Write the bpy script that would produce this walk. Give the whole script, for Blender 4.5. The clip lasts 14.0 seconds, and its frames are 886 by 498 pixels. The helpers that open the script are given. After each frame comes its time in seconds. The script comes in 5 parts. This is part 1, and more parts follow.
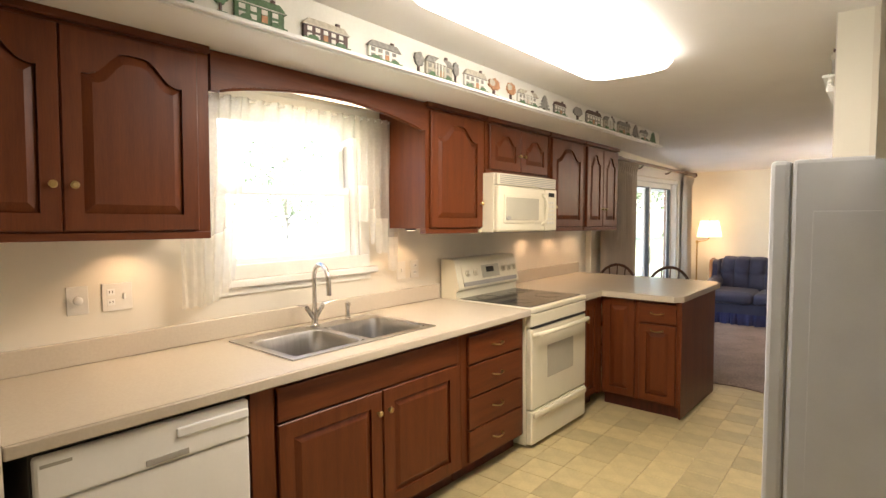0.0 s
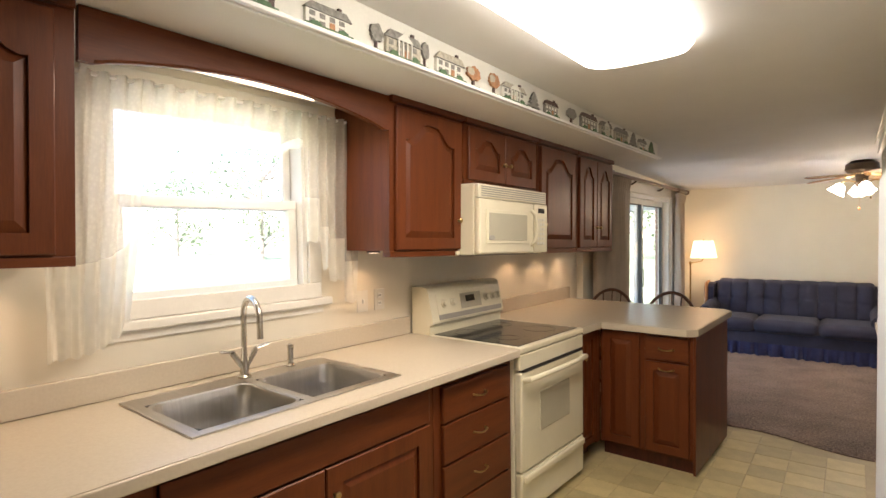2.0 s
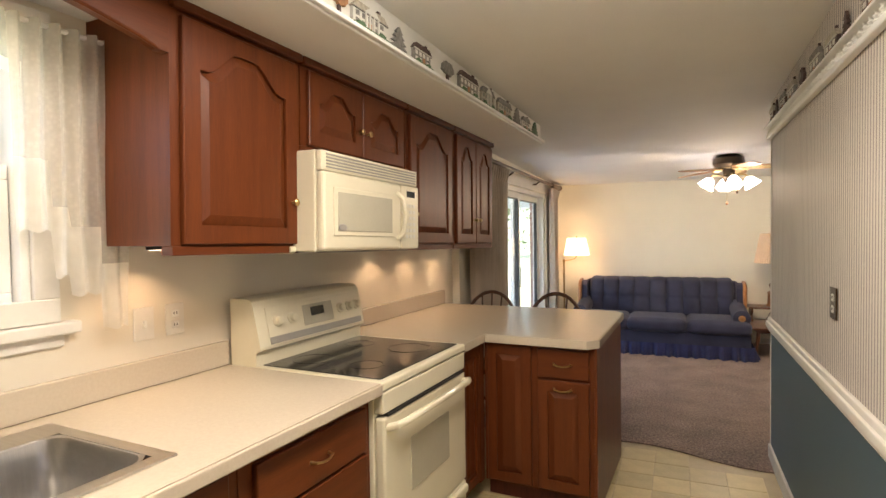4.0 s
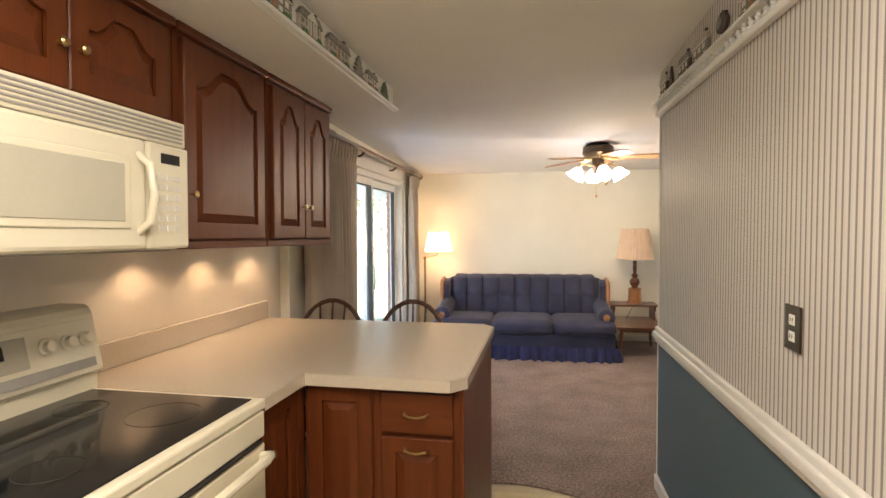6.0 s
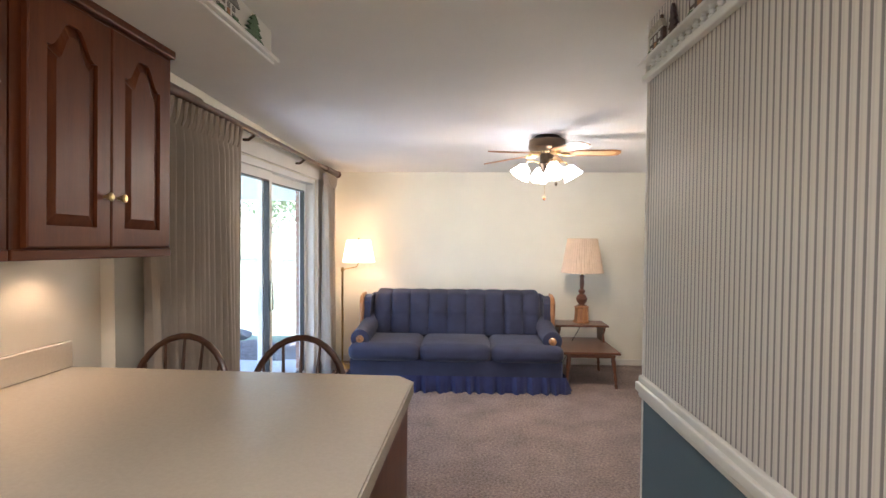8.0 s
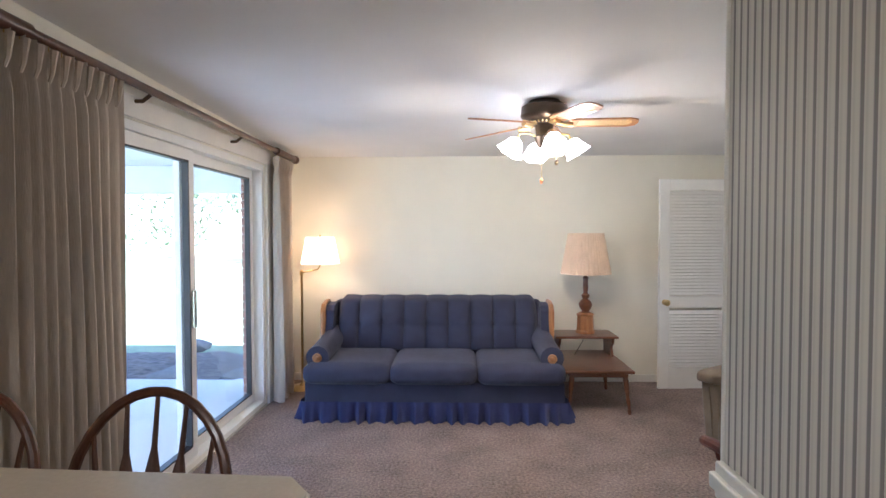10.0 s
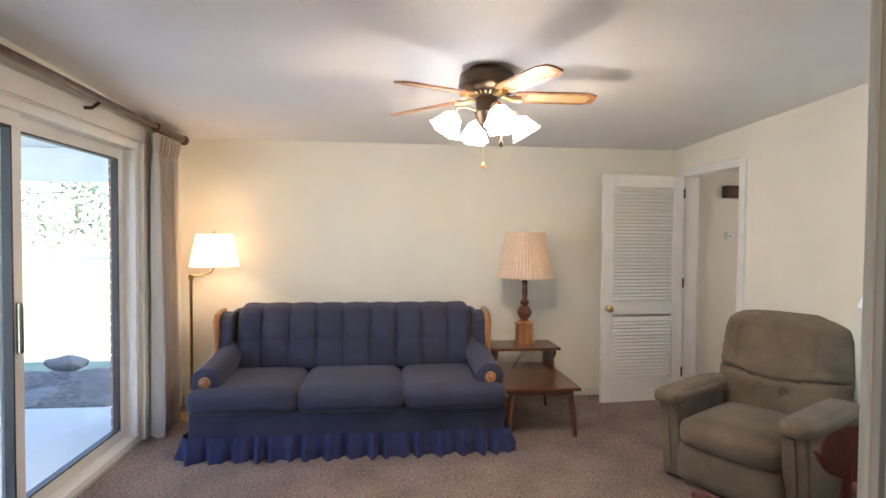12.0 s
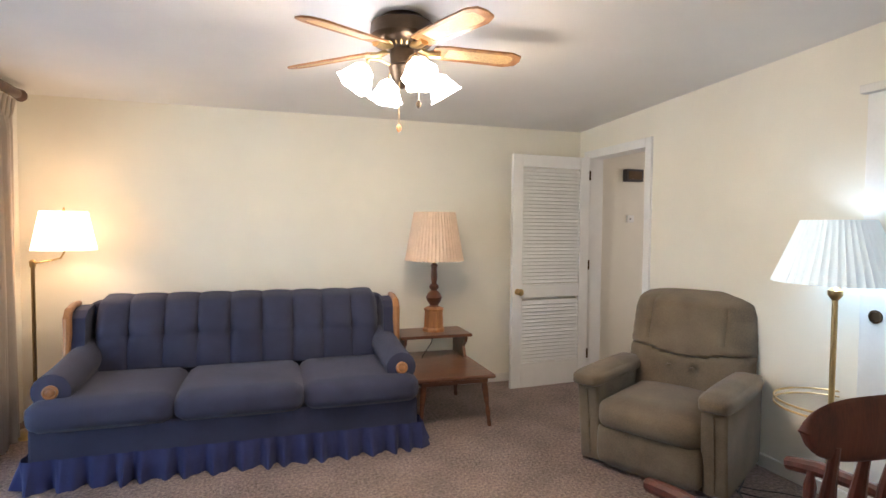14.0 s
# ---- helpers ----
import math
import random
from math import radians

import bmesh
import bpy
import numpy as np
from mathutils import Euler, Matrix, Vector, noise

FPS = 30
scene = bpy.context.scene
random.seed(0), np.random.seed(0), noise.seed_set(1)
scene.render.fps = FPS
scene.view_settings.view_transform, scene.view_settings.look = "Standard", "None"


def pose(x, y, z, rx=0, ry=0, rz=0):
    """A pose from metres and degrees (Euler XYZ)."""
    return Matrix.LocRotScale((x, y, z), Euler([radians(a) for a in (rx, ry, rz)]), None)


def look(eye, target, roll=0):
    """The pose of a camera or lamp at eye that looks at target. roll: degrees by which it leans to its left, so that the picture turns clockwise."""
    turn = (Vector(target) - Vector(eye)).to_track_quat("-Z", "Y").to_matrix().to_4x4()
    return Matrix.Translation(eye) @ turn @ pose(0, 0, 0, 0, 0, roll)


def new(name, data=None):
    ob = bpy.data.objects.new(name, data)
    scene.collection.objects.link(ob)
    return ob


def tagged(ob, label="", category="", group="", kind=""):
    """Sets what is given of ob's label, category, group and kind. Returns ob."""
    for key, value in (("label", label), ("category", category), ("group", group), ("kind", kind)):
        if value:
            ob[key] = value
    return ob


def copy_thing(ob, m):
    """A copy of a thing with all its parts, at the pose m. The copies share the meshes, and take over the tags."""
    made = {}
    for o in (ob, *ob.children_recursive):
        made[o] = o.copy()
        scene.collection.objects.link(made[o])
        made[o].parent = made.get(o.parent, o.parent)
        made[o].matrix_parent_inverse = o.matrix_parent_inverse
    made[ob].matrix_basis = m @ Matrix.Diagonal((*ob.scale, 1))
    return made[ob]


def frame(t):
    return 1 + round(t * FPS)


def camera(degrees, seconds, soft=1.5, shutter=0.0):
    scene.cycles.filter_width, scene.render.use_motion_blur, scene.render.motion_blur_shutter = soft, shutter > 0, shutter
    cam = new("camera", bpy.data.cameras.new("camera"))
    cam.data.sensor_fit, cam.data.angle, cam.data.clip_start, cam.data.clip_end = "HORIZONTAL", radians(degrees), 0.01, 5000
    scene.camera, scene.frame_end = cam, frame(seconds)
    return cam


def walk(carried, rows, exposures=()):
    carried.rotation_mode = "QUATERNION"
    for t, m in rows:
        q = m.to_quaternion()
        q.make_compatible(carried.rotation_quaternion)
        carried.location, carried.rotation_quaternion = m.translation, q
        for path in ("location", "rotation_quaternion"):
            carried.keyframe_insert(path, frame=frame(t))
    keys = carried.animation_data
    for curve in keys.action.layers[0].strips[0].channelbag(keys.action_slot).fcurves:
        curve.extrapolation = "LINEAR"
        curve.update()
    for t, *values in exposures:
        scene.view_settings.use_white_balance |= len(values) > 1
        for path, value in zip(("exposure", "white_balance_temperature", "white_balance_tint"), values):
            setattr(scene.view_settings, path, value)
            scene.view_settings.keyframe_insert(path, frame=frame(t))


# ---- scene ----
cam = camera(78.5, 14.0)
PATH = [
    (0, (2.358, 0.05, 1.551), (1.104, 1.602, 1.418), -0.6),
    (0.5, (2.322, 0.113, 1.551), (1.052, 1.655, 1.443), -0.7),
    (1, (2.219, 0.262, 1.545), (0.936, 1.793, 1.458), -0.6),
    (1.5, (2.09, 0.436, 1.546), (0.839, 1.995, 1.472), -0.7),
    (2, (2.015, 0.575, 1.54), (0.813, 2.173, 1.482), -0.7),
    (2.5, (1.914, 0.766, 1.522), (0.79, 2.42, 1.472), -0.7),
    (5, (1.537, 1.789, 1.477), (0.975, 3.706, 1.394), -0.9),
    (5.5, (1.512, 2.047, 1.485), (1.064, 3.994, 1.392), -0.8),
    (6, (1.499, 2.251, 1.472), (1.177, 4.223, 1.385), -0.4),
    (6.5, (1.472, 2.503, 1.474), (1.231, 4.487, 1.391), 0.2),
    (7, (1.462, 2.713, 1.471), (1.29, 4.704, 1.402), 0.4),
    (7.5, (1.482, 2.974, 1.474), (1.365, 4.97, 1.406), 0.5),
    (8, (1.485, 3.207, 1.462), (1.402, 5.204, 1.404), 0.4),
    (10.5, (1.6, 4.32, 1.429), (1.552, 6.318, 1.362), -0.3),
    (11, (1.6, 4.498, 1.433), (1.606, 6.497, 1.361), -0.2),
    (11.5, (1.596, 4.644, 1.426), (1.728, 6.639, 1.358), -0.0),
    (12, (1.597, 4.748, 1.398), (1.815, 6.735, 1.343), 0.4),
    (12.5, (1.601, 4.875, 1.368), (1.884, 6.854, 1.313), 0.7),
    (13, (1.603, 4.96, 1.348), (1.981, 6.923, 1.289), 0.7),
    (13.5, (1.582, 5.033, 1.336), (2.103, 6.963, 1.265), 0.6),
    (14, (1.558, 5.075, 1.31), (2.16, 6.98, 1.229), 0.5),
]
EXPOSURES = [(0.0, 2.55, 6300, 18), (1.5, 2.3, 6300, 18), (2.7, 2.15, 6200, 18), (5.0, 2.6, 6400, 18), (8.0, 2.7, 5400, 18), (11.0, 2.45, 5100, 17), (12.2, 2.4, 5600, 17), (14.0, 2.52, 5600, 17)]
walk(cam, [(t, look(eye, target, roll)) for t, eye, target, roll in PATH], EXPOSURES)

# ---- world and sun ----
world = bpy.data.worlds.new("sky")
scene.world = world
world.use_nodes = True
wn = world.node_tree.nodes
sky = wn.new("ShaderNodeTexSky")
sky.sky_type, sky.sun_disc = "NISHITA", False
sky.sun_elevation, sky.sun_rotation = radians(54), radians(146)
wn["Background"].inputs[1].default_value = 0.15
world.node_tree.links.new(sky.outputs[0], wn["Background"].inputs[0])
sun = new("sun", bpy.data.lights.new("sun", "SUN"))
sun.data.energy, sun.data.angle, sun.data.color = 5.0, radians(0.5), (1, 0.95, 0.88)
sun.matrix_basis = look((8, -12, 20), (0, 0, 0))


def lamp(name, kind, m, power, colour, size=0.1, size_y=None, spot=None):
    ob = new(name, bpy.data.lights.new(name, kind))
    ob.matrix_basis, ob.data.energy, ob.data.color = m, power, colour
    if kind == "AREA":
        ob.data.shape, ob.data.size, ob.data.size_y = "RECTANGLE", size, size_y or size
    else:
        ob.data.shadow_soft_size = size
    if spot:
        ob.data.spot_size, ob.data.spot_blend = radians(spot), 0.6
    return ob


WARM, TUNG = (1, 0.82, 0.58), (1, 0.64, 0.34)
# kitchen run: local x leaves the wall, local y follows the counters
K = pose(-0.2, 2.0, 0, 0, 0, -2.3)
KU = K @ pose(0, 0.8, 0) @ pose(0, 0, 0, -1.25) @ pose(0, -0.8, 0)


def ceil_z(y):
    return 2.47 - 0.0355 * y


lamp("kitchen_ceiling_lamp", "AREA", pose(1.25, 2.3, 2.27), 4.7, WARM, 0.42, 1.4)
for a in (-82, 8, 98, 188):
    lamp("fan_bulb", "POINT", pose(2.1 + 0.2 * math.cos(radians(a)), 7.4 + 0.2 * math.sin(radians(a)), 1.865), 2.1, (1, 0.76, 0.47), 0.04)
lamp("floor_lamp_bulb", "POINT", pose(0.35, 8.93, 1.27), 1.3, TUNG, 0.04)
lamp("tray_lamp_bulb", "POINT", pose(3.95, 6.81, 1.22), 0.6, (0.75, 0.88, 1), 0.04)
lamp("over_sink_tube", "AREA", K @ pose(0.28, -0.13, 2.115), 1.25, WARM, 0.06, 0.55)
# added fill before the closed hallway end wall, for a source out of view
lamp("hallway_fill", "AREA", pose(5.38, 8.5, 1.3, 0, 90, 0), 0.9, (1, 0.82, 0.68), 1.2, 1.2)
PUCKS = (-1.02, 0.66, 2.2, 2.64, 3.05)
for v in PUCKS:
    lamp("puck_bulb", "SPOT", KU @ pose(0.13, v, 1.43, 0, 0, 0), 0.75, TUNG, 0.02, spot=125)

# ---- materials ----
def mat(name, colour, rough=0.5, metal=0.0, var=0.12, scale=8.0, fine=80.0, bump=0.1, stretch=(1, 1, 1), dark=None, dist=0.004, coat=0.0, sheen=0.0, spec=0.5, fw=0.5):
    """A surface with mottling at two scales; dark: the second colour of its grain."""
    m = bpy.data.materials.new(name)
    m.use_nodes = True
    n, l = m.node_tree.nodes, m.node_tree.links
    b = n["Principled BSDF"]
    b.inputs["Roughness"].default_value, b.inputs["Metallic"].default_value = rough, metal
    b.inputs["Coat Weight"].default_value, b.inputs["Sheen Weight"].default_value = coat, sheen
    b.inputs["Specular IOR Level"].default_value = spec
    tc = n.new("ShaderNodeTexCoord")
    mp = n.new("ShaderNodeMapping")
    mp.inputs["Scale"].default_value = stretch
    l.new(tc.outputs["Object"], mp.inputs[0])
    big, small = n.new("ShaderNodeTexNoise"), n.new("ShaderNodeTexNoise")
    for t, s, d in ((big, scale, 4), (small, fine, 3)):
        t.inputs["Scale"].default_value, t.inputs["Detail"].default_value = s, d
        l.new(mp.outputs[0], t.inputs["Vector"])
    mixn = n.new("ShaderNodeMath")
    mixn.operation = "MULTIPLY_ADD"
    mixn.inputs[1].default_value, mixn.inputs[2].default_value = fw, 0.0
    add = n.new("ShaderNodeMath")
    add.operation = "ADD"
    l.new(small.outputs[0], mixn.inputs[0])
    l.new(mixn.outputs[0], add.inputs[0])
    l.new(big.outputs[0], add.inputs[1])
    ramp = n.new("ShaderNodeValToRGB")
    ramp.color_ramp.elements[0].position, ramp.color_ramp.elements[1].position = 0.25 + 0.5 * fw, 0.75 + 0.5 * fw
    lo = dark or tuple(c * (1 - var) for c in colour)
    hi = tuple(min(1, c * (1 + var * 0.6)) for c in colour)
    ramp.color_ramp.elements[0].color, ramp.color_ramp.elements[1].color = (*lo, 1), (*hi, 1)
    l.new(add.outputs[0], ramp.inputs[0])
    l.new(ramp.outputs[0], b.inputs["Base Color"])
    if bump:
        bp = n.new("ShaderNodeBump")
        bp.inputs["Strength"].default_value, bp.inputs["Distance"].default_value = bump, dist
        l.new(small.outputs[0], bp.inputs["Height"])
        l.new(bp.outputs[0], b.inputs["Normal"])
    return m


def glow(name, colour, strength):
    m = mat(name, colour, 0.4, var=0.03, bump=0)
    b = m.node_tree.nodes["Principled BSDF"]
    b.inputs["Emission Color"].default_value, b.inputs["Emission Strength"].default_value = (*colour, 1), strength
    return m


def striped(name, light, dark, period, share):
    """Printed wallpaper with upright stripes along local y."""
    m = mat(name, light, 0.55, var=0.06, bump=0.05)
    n, l = m.node_tree.nodes, m.node_tree.links
    b = n["Principled BSDF"]
    tc, sx = n.new("ShaderNodeTexCoord"), n.new("ShaderNodeSeparateXYZ")
    l.new(tc.outputs["Object"], sx.inputs[0])
    d = n.new("ShaderNodeMath"); d.operation = "DIVIDE"; d.inputs[1].default_value = period
    l.new(sx.outputs[1], d.inputs[0])
    f = n.new("ShaderNodeMath"); f.operation = "FRACT"
    l.new(d.outputs[0], f.inputs[0])
    r = n.new("ShaderNodeValToRGB")
    e = r.color_ramp.elements
    e[0].position, e[0].color = 0.0, (*dark, 1)
    e[1].position, e[1].color = share, (*dark, 1)
    for p, c in ((share + 0.1, light), (0.62, light), (0.8, tuple(0.8 * a + 0.2 * q for a, q in zip(light, dark))), (0.93, light)):
        x = e.new(p); x.color = (*c, 1)
    l.new(f.outputs[0], r.inputs[0])
    l.new(r.outputs[0], b.inputs["Base Color"])
    return m


def glass(name, tint=(1, 1, 1)):
    m = bpy.data.materials.new(name)
    m.use_nodes = True
    n, l = m.node_tree.nodes, m.node_tree.links
    n.remove(n["Principled BSDF"])
    tr, gl, mx, fr = n.new("ShaderNodeBsdfTransparent"), n.new("ShaderNodeBsdfGlossy"), n.new("ShaderNodeMixShader"), n.new("ShaderNodeLayerWeight")
    fr.inputs[0].default_value = 0.5
    pw = n.new("ShaderNodeMath"); pw.operation = "POWER"; pw.inputs[1].default_value = 5.0
    l.new(fr.outputs["Facing"], pw.inputs[0])
    sc_ = n.new("ShaderNodeMath"); sc_.operation = "MULTIPLY_ADD"; sc_.inputs[1].default_value, sc_.inputs[2].default_value = 0.5, 0.025
    l.new(pw.outputs[0], sc_.inputs[0])
    tr.inputs[0].default_value = (*tint, 1)
    gl.inputs["Roughness"].default_value = 0.02
    l.new(sc_.outputs[0], mx.inputs[0]); l.new(tr.outputs[0], mx.inputs[1]); l.new(gl.outputs[0], mx.inputs[2])
    l.new(mx.outputs[0], n["Material Output"].inputs[0])
    return m


def sheer(name, colour, cover, pattern):
    """Thin cloth: part gap, part cloth that lets light through; pattern: size of the woven motif."""
    m = mat(name, colour, 0.9, var=0.05, bump=0.1)
    n, l = m.node_tree.nodes, m.node_tree.links
    b = n["Principled BSDF"]
    tl, tr = n.new("ShaderNodeBsdfTranslucent"), n.new("ShaderNodeBsdfTransparent")
    tl.inputs[0].default_value = (*colour, 1)
    m1, m2 = n.new("ShaderNodeMixShader"), n.new("ShaderNodeMixShader")
    m1.inputs[0].default_value = 0.65
    l.new(b.outputs[0], m1.inputs[1]); l.new(tl.outputs[0], m1.inputs[2])
    tc, vo, rp = n.new("ShaderNodeTexCoord"), n.new("ShaderNodeTexVoronoi"), n.new("ShaderNodeValToRGB")
    vo.inputs["Scale"].default_value = pattern
    l.new(tc.outputs["Object"], vo.inputs["Vector"]); l.new(vo.outputs["Distance"], rp.inputs[0])
    rp.color_ramp.elements[0].color = (min(1, cover + 0.06),) * 3 + (1,)
    rp.color_ramp.elements[1].color = (cover,) * 3 + (1,)
    rp.color_ramp.elements[1].position = 0.6
    l.new(rp.outputs[0], m2.inputs[0]); l.new(tr.outputs[0], m2.inputs[1]); l.new(m1.outputs[0], m2.inputs[2])
    l.new(m2.outputs[0], n["Material Output"].inputs[0])
    return m


WALL = mat("cream_wall_paint", (0.82, 0.79, 0.68), 0.7, var=0.05, scale=2, bump=0.08, fine=300, dist=0.001)
KWALL = mat("kitchen_wall_paint", (0.74, 0.69, 0.58), 0.6, var=0.06, scale=3, bump=0.08, fine=300, dist=0.001)
CEIL = mat("white_ceiling_paint", (0.81, 0.8, 0.77), 0.85, var=0.05, scale=2, bump=0.15, fine=200, dist=0.001)
WHITE = mat("white_gloss_paint", (0.8, 0.8, 0.77), 0.4, var=0.04, bump=0.02)
TRIM = mat("painted_wood_trim", (0.74, 0.72, 0.66), 0.45, var=0.05, bump=0.03)
CHERRY = mat("cherry_wood", (0.132, 0.034, 0.0085), 0.4, scale=3.0, fine=30, bump=0.04, stretch=(9, 9, 0.7), dark=(0.088, 0.0215, 0.0055), spec=0.28)
CHERRYH = mat("cherry_wood_crosswise", (0.132, 0.034, 0.0085), 0.4, scale=3.0, fine=30, bump=0.04, stretch=(9, 0.7, 9), dark=(0.088, 0.0215, 0.0055), spec=0.28)
COUNTER = mat("laminate_worktop", (0.54, 0.475, 0.375), 0.26, var=0.05, scale=90, fine=600, bump=0.02)
APPL = mat("bisque_enamel", (0.74, 0.7, 0.54), 0.28, var=0.03, bump=0.0, coat=0.3)
APPL2 = mat("bisque_window_film", (0.5, 0.48, 0.38), 0.15, var=0.04, bump=0.0)
WHITEAP = mat("white_enamel", (0.78, 0.78, 0.76), 0.3, var=0.03, bump=0.0, coat=0.3)
FRIDGE = mat("textured_grey_white_enamel", (0.56, 0.59, 0.64), 0.45, var=0.05, bump=0.3, fine=400, dist=0.001)
BLACK = mat("black_glass", (0.012, 0.012, 0.013), 0.08, var=0.2, bump=0.0)
DARK = mat("dark_plastic", (0.03, 0.028, 0.026), 0.45, var=0.2)
GREYP = mat("grey_plastic", (0.33, 0.32, 0.29), 0.4, var=0.1)
STEEL = mat("brushed_steel", (0.55, 0.54, 0.52), 0.28, 1.0, var=0.12, scale=6, fine=60, bump=0.03, stretch=(1, 14, 1))
NICKEL = mat("satin_nickel", (0.6, 0.57, 0.52), 0.25, 1.0, var=0.08, bump=0.0)
BRASS = mat("antique_brass", (0.55, 0.4, 0.18), 0.3, 1.0, var=0.15, bump=0.02)
BRONZE = mat("dark_bronze", (0.09, 0.06, 0.035), 0.35, 0.7, var=0.2, bump=0.02)
OAK = mat("honey_oak", (0.42, 0.2, 0.07), 0.35, scale=3, fine=30, stretch=(8, 8, 1), dark=(0.22, 0.09, 0.03), coat=0.2)
MAPLE = mat("brown_maple", (0.15, 0.055, 0.024), 0.3, scale=3, fine=30, stretch=(2, 9, 9), dark=(0.07, 0.024, 0.01), coat=0.3)
MAHOG = mat("dark_red_wood", (0.12, 0.03, 0.018), 0.38, scale=3, fine=30, stretch=(8, 8, 1), dark=(0.05, 0.013, 0.008), spec=0.35)
WINDSOR = mat("dark_brown_wood", (0.11, 0.045, 0.022), 0.32, scale=3, fine=30, stretch=(8, 8, 1), dark=(0.05, 0.02, 0.01), coat=0.3)
CANE = mat("cane_weave", (0.6, 0.42, 0.2), 0.5, var=0.4, scale=160, fine=300, bump=0.4)
BLUE = mat("navy_blue_upholstery", (0.034, 0.037, 0.072), 0.95, var=0.25, scale=5, fine=260, bump=0.5, sheen=0.08, dist=0.003)
SKIRT = mat("royal_blue_skirt_cloth", (0.024, 0.03, 0.1), 0.95, var=0.2, scale=8, fine=200, bump=0.2, sheen=0.05)
OLIVE = mat("olive_brown_velour", (0.15, 0.112, 0.068), 0.9, var=0.4, scale=5, fine=150, bump=0.4, sheen=0.15)
WAIN = mat("slate_blue_paint", (0.07, 0.115, 0.145), 0.5, var=0.06, scale=2, bump=0.05)
STRIPE = striped("striped_wallpaper", (0.7, 0.65, 0.58), (0.26, 0.23, 0.22), 0.027, 0.26)
def letting_light(m, colour, share):
    """Cloth that lets part of the light through."""
    n, l = m.node_tree.nodes, m.node_tree.links
    tl, mx = n.new("ShaderNodeBsdfTranslucent"), n.new("ShaderNodeMixShader")
    tl.inputs[0].default_value, mx.inputs[0].default_value = (*colour, 1), share
    l.new(n["Principled BSDF"].outputs[0], mx.inputs[1]); l.new(tl.outputs[0], mx.inputs[2])
    l.new(mx.outputs[0], n["Material Output"].inputs[0])
    return m


DRAPE = letting_light(mat("linen_drape", (0.64, 0.57, 0.48), 0.9, var=0.14, scale=10, fine=200, bump=0.25, sheen=0.2, stretch=(1, 1, 0.15)), (0.6, 0.5, 0.4), 0.3)
LACE = sheer("white_lace", (0.85, 0.83, 0.76), 0.5, 60)
LACEHEM = sheer("embroidered_lace", (0.88, 0.86, 0.79), 0.84, 26)
PANE = glass("window_glass")
VINYL = mat("vinyl_tile", (0.5, 0.42, 0.22), 0.35, var=0.16, scale=9, fine=60, bump=0.05)
VINYLJ = mat("vinyl_joint", (0.4, 0.33, 0.2), 0.45, var=0.12)
CONCRETE = mat("patio_concrete", (0.6, 0.6, 0.6), 0.8, var=0.15, scale=2, fine=60, bump=0.2)
GRASS = mat("lawn_grass", (0.26, 0.31, 0.18), 0.9, var=0.3, scale=1.2, fine=30, bump=0.4)
MULCH = mat("mulch_bed", (0.19, 0.16, 0.14), 0.95, var=0.6, scale=14, fine=50, bump=1.0, dist=0.03)
STONE = mat("garden_stone", (0.2, 0.19, 0.18), 0.85, var=0.3, scale=8)
LEAF = mat("tree_leaf", (0.16, 0.21, 0.11), 0.6, var=0.5, scale=2, fine=9, bump=0)
BARK = mat("tree_bark", (0.26, 0.22, 0.18), 0.95, var=0.4, scale=6, bump=0.6)
BRICK = mat("red_brick", (0.3, 0.16, 0.12), 0.85, var=0.3, scale=12, bump=0.4)
MORTAR = mat("brick_mortar", (0.4, 0.38, 0.34), 0.9, var=0.15)
PORCH = mat("porch_board_paint", (0.76, 0.79, 0.8), 0.6, var=0.06)
LIGHTP = glow("lit_diffuser", (1, 0.93, 0.78), 1.8)
BULB = glow("lit_tulip_glass", (1, 0.93, 0.82), 2.6)
SHADEA = letting_light(glow("lit_cream_shade", (1, 0.86, 0.62), 0.6), (1, 0.8, 0.55), 0.45)
SHADEC = glow("lit_white_pleated_shade", (0.85, 0.97, 1.0), 0.05)
SHADEB = mat("peach_pleated_shade", (0.62, 0.47, 0.34), 0.8, var=0.1, scale=10)
PUCK = glow("lit_puck", (1, 0.8, 0.5), 1.3)
GREENP = mat("green_print", (0.08, 0.16, 0.07), 0.6, var=0.3, scale=40)
TANP = mat("tan_print", (0.5, 0.46, 0.36), 0.6, var=0.3, scale=60)
GREYPR = mat("grey_print", (0.26, 0.25, 0.22), 0.6, var=0.4, scale=60)
ORANGEP = mat("rust_print", (0.45, 0.22, 0.1), 0.6, var=0.3, scale=50)
BROWNP = mat("brown_print", (0.1, 0.06, 0.05), 0.6, var=0.4, scale=60)
PAPER = mat("white_print", (0.72, 0.71, 0.64), 0.6, var=0.05)


# ---- builders ----
def carpet_mat():
    m = mat("beige_carpet", (0.27, 0.2, 0.168), 0.97, var=0.62, scale=62, fine=3.5, bump=0, sheen=0.05, fw=0.45)
    n, l = m.node_tree.nodes, m.node_tree.links
    tuft, bp = n.new("ShaderNodeTexNoise"), n.new("ShaderNodeBump")
    tuft.inputs["Scale"].default_value, tuft.inputs["Detail"].default_value = 75, 3
    l.new(n["Mapping"].outputs[0], tuft.inputs["Vector"])
    bp.inputs["Strength"].default_value, bp.inputs["Distance"].default_value = 1.0, 0.02
    l.new(tuft.outputs[0], bp.inputs["Height"])
    l.new(bp.outputs[0], n["Principled BSDF"].inputs["Normal"])
    return m


CARPET = carpet_mat()


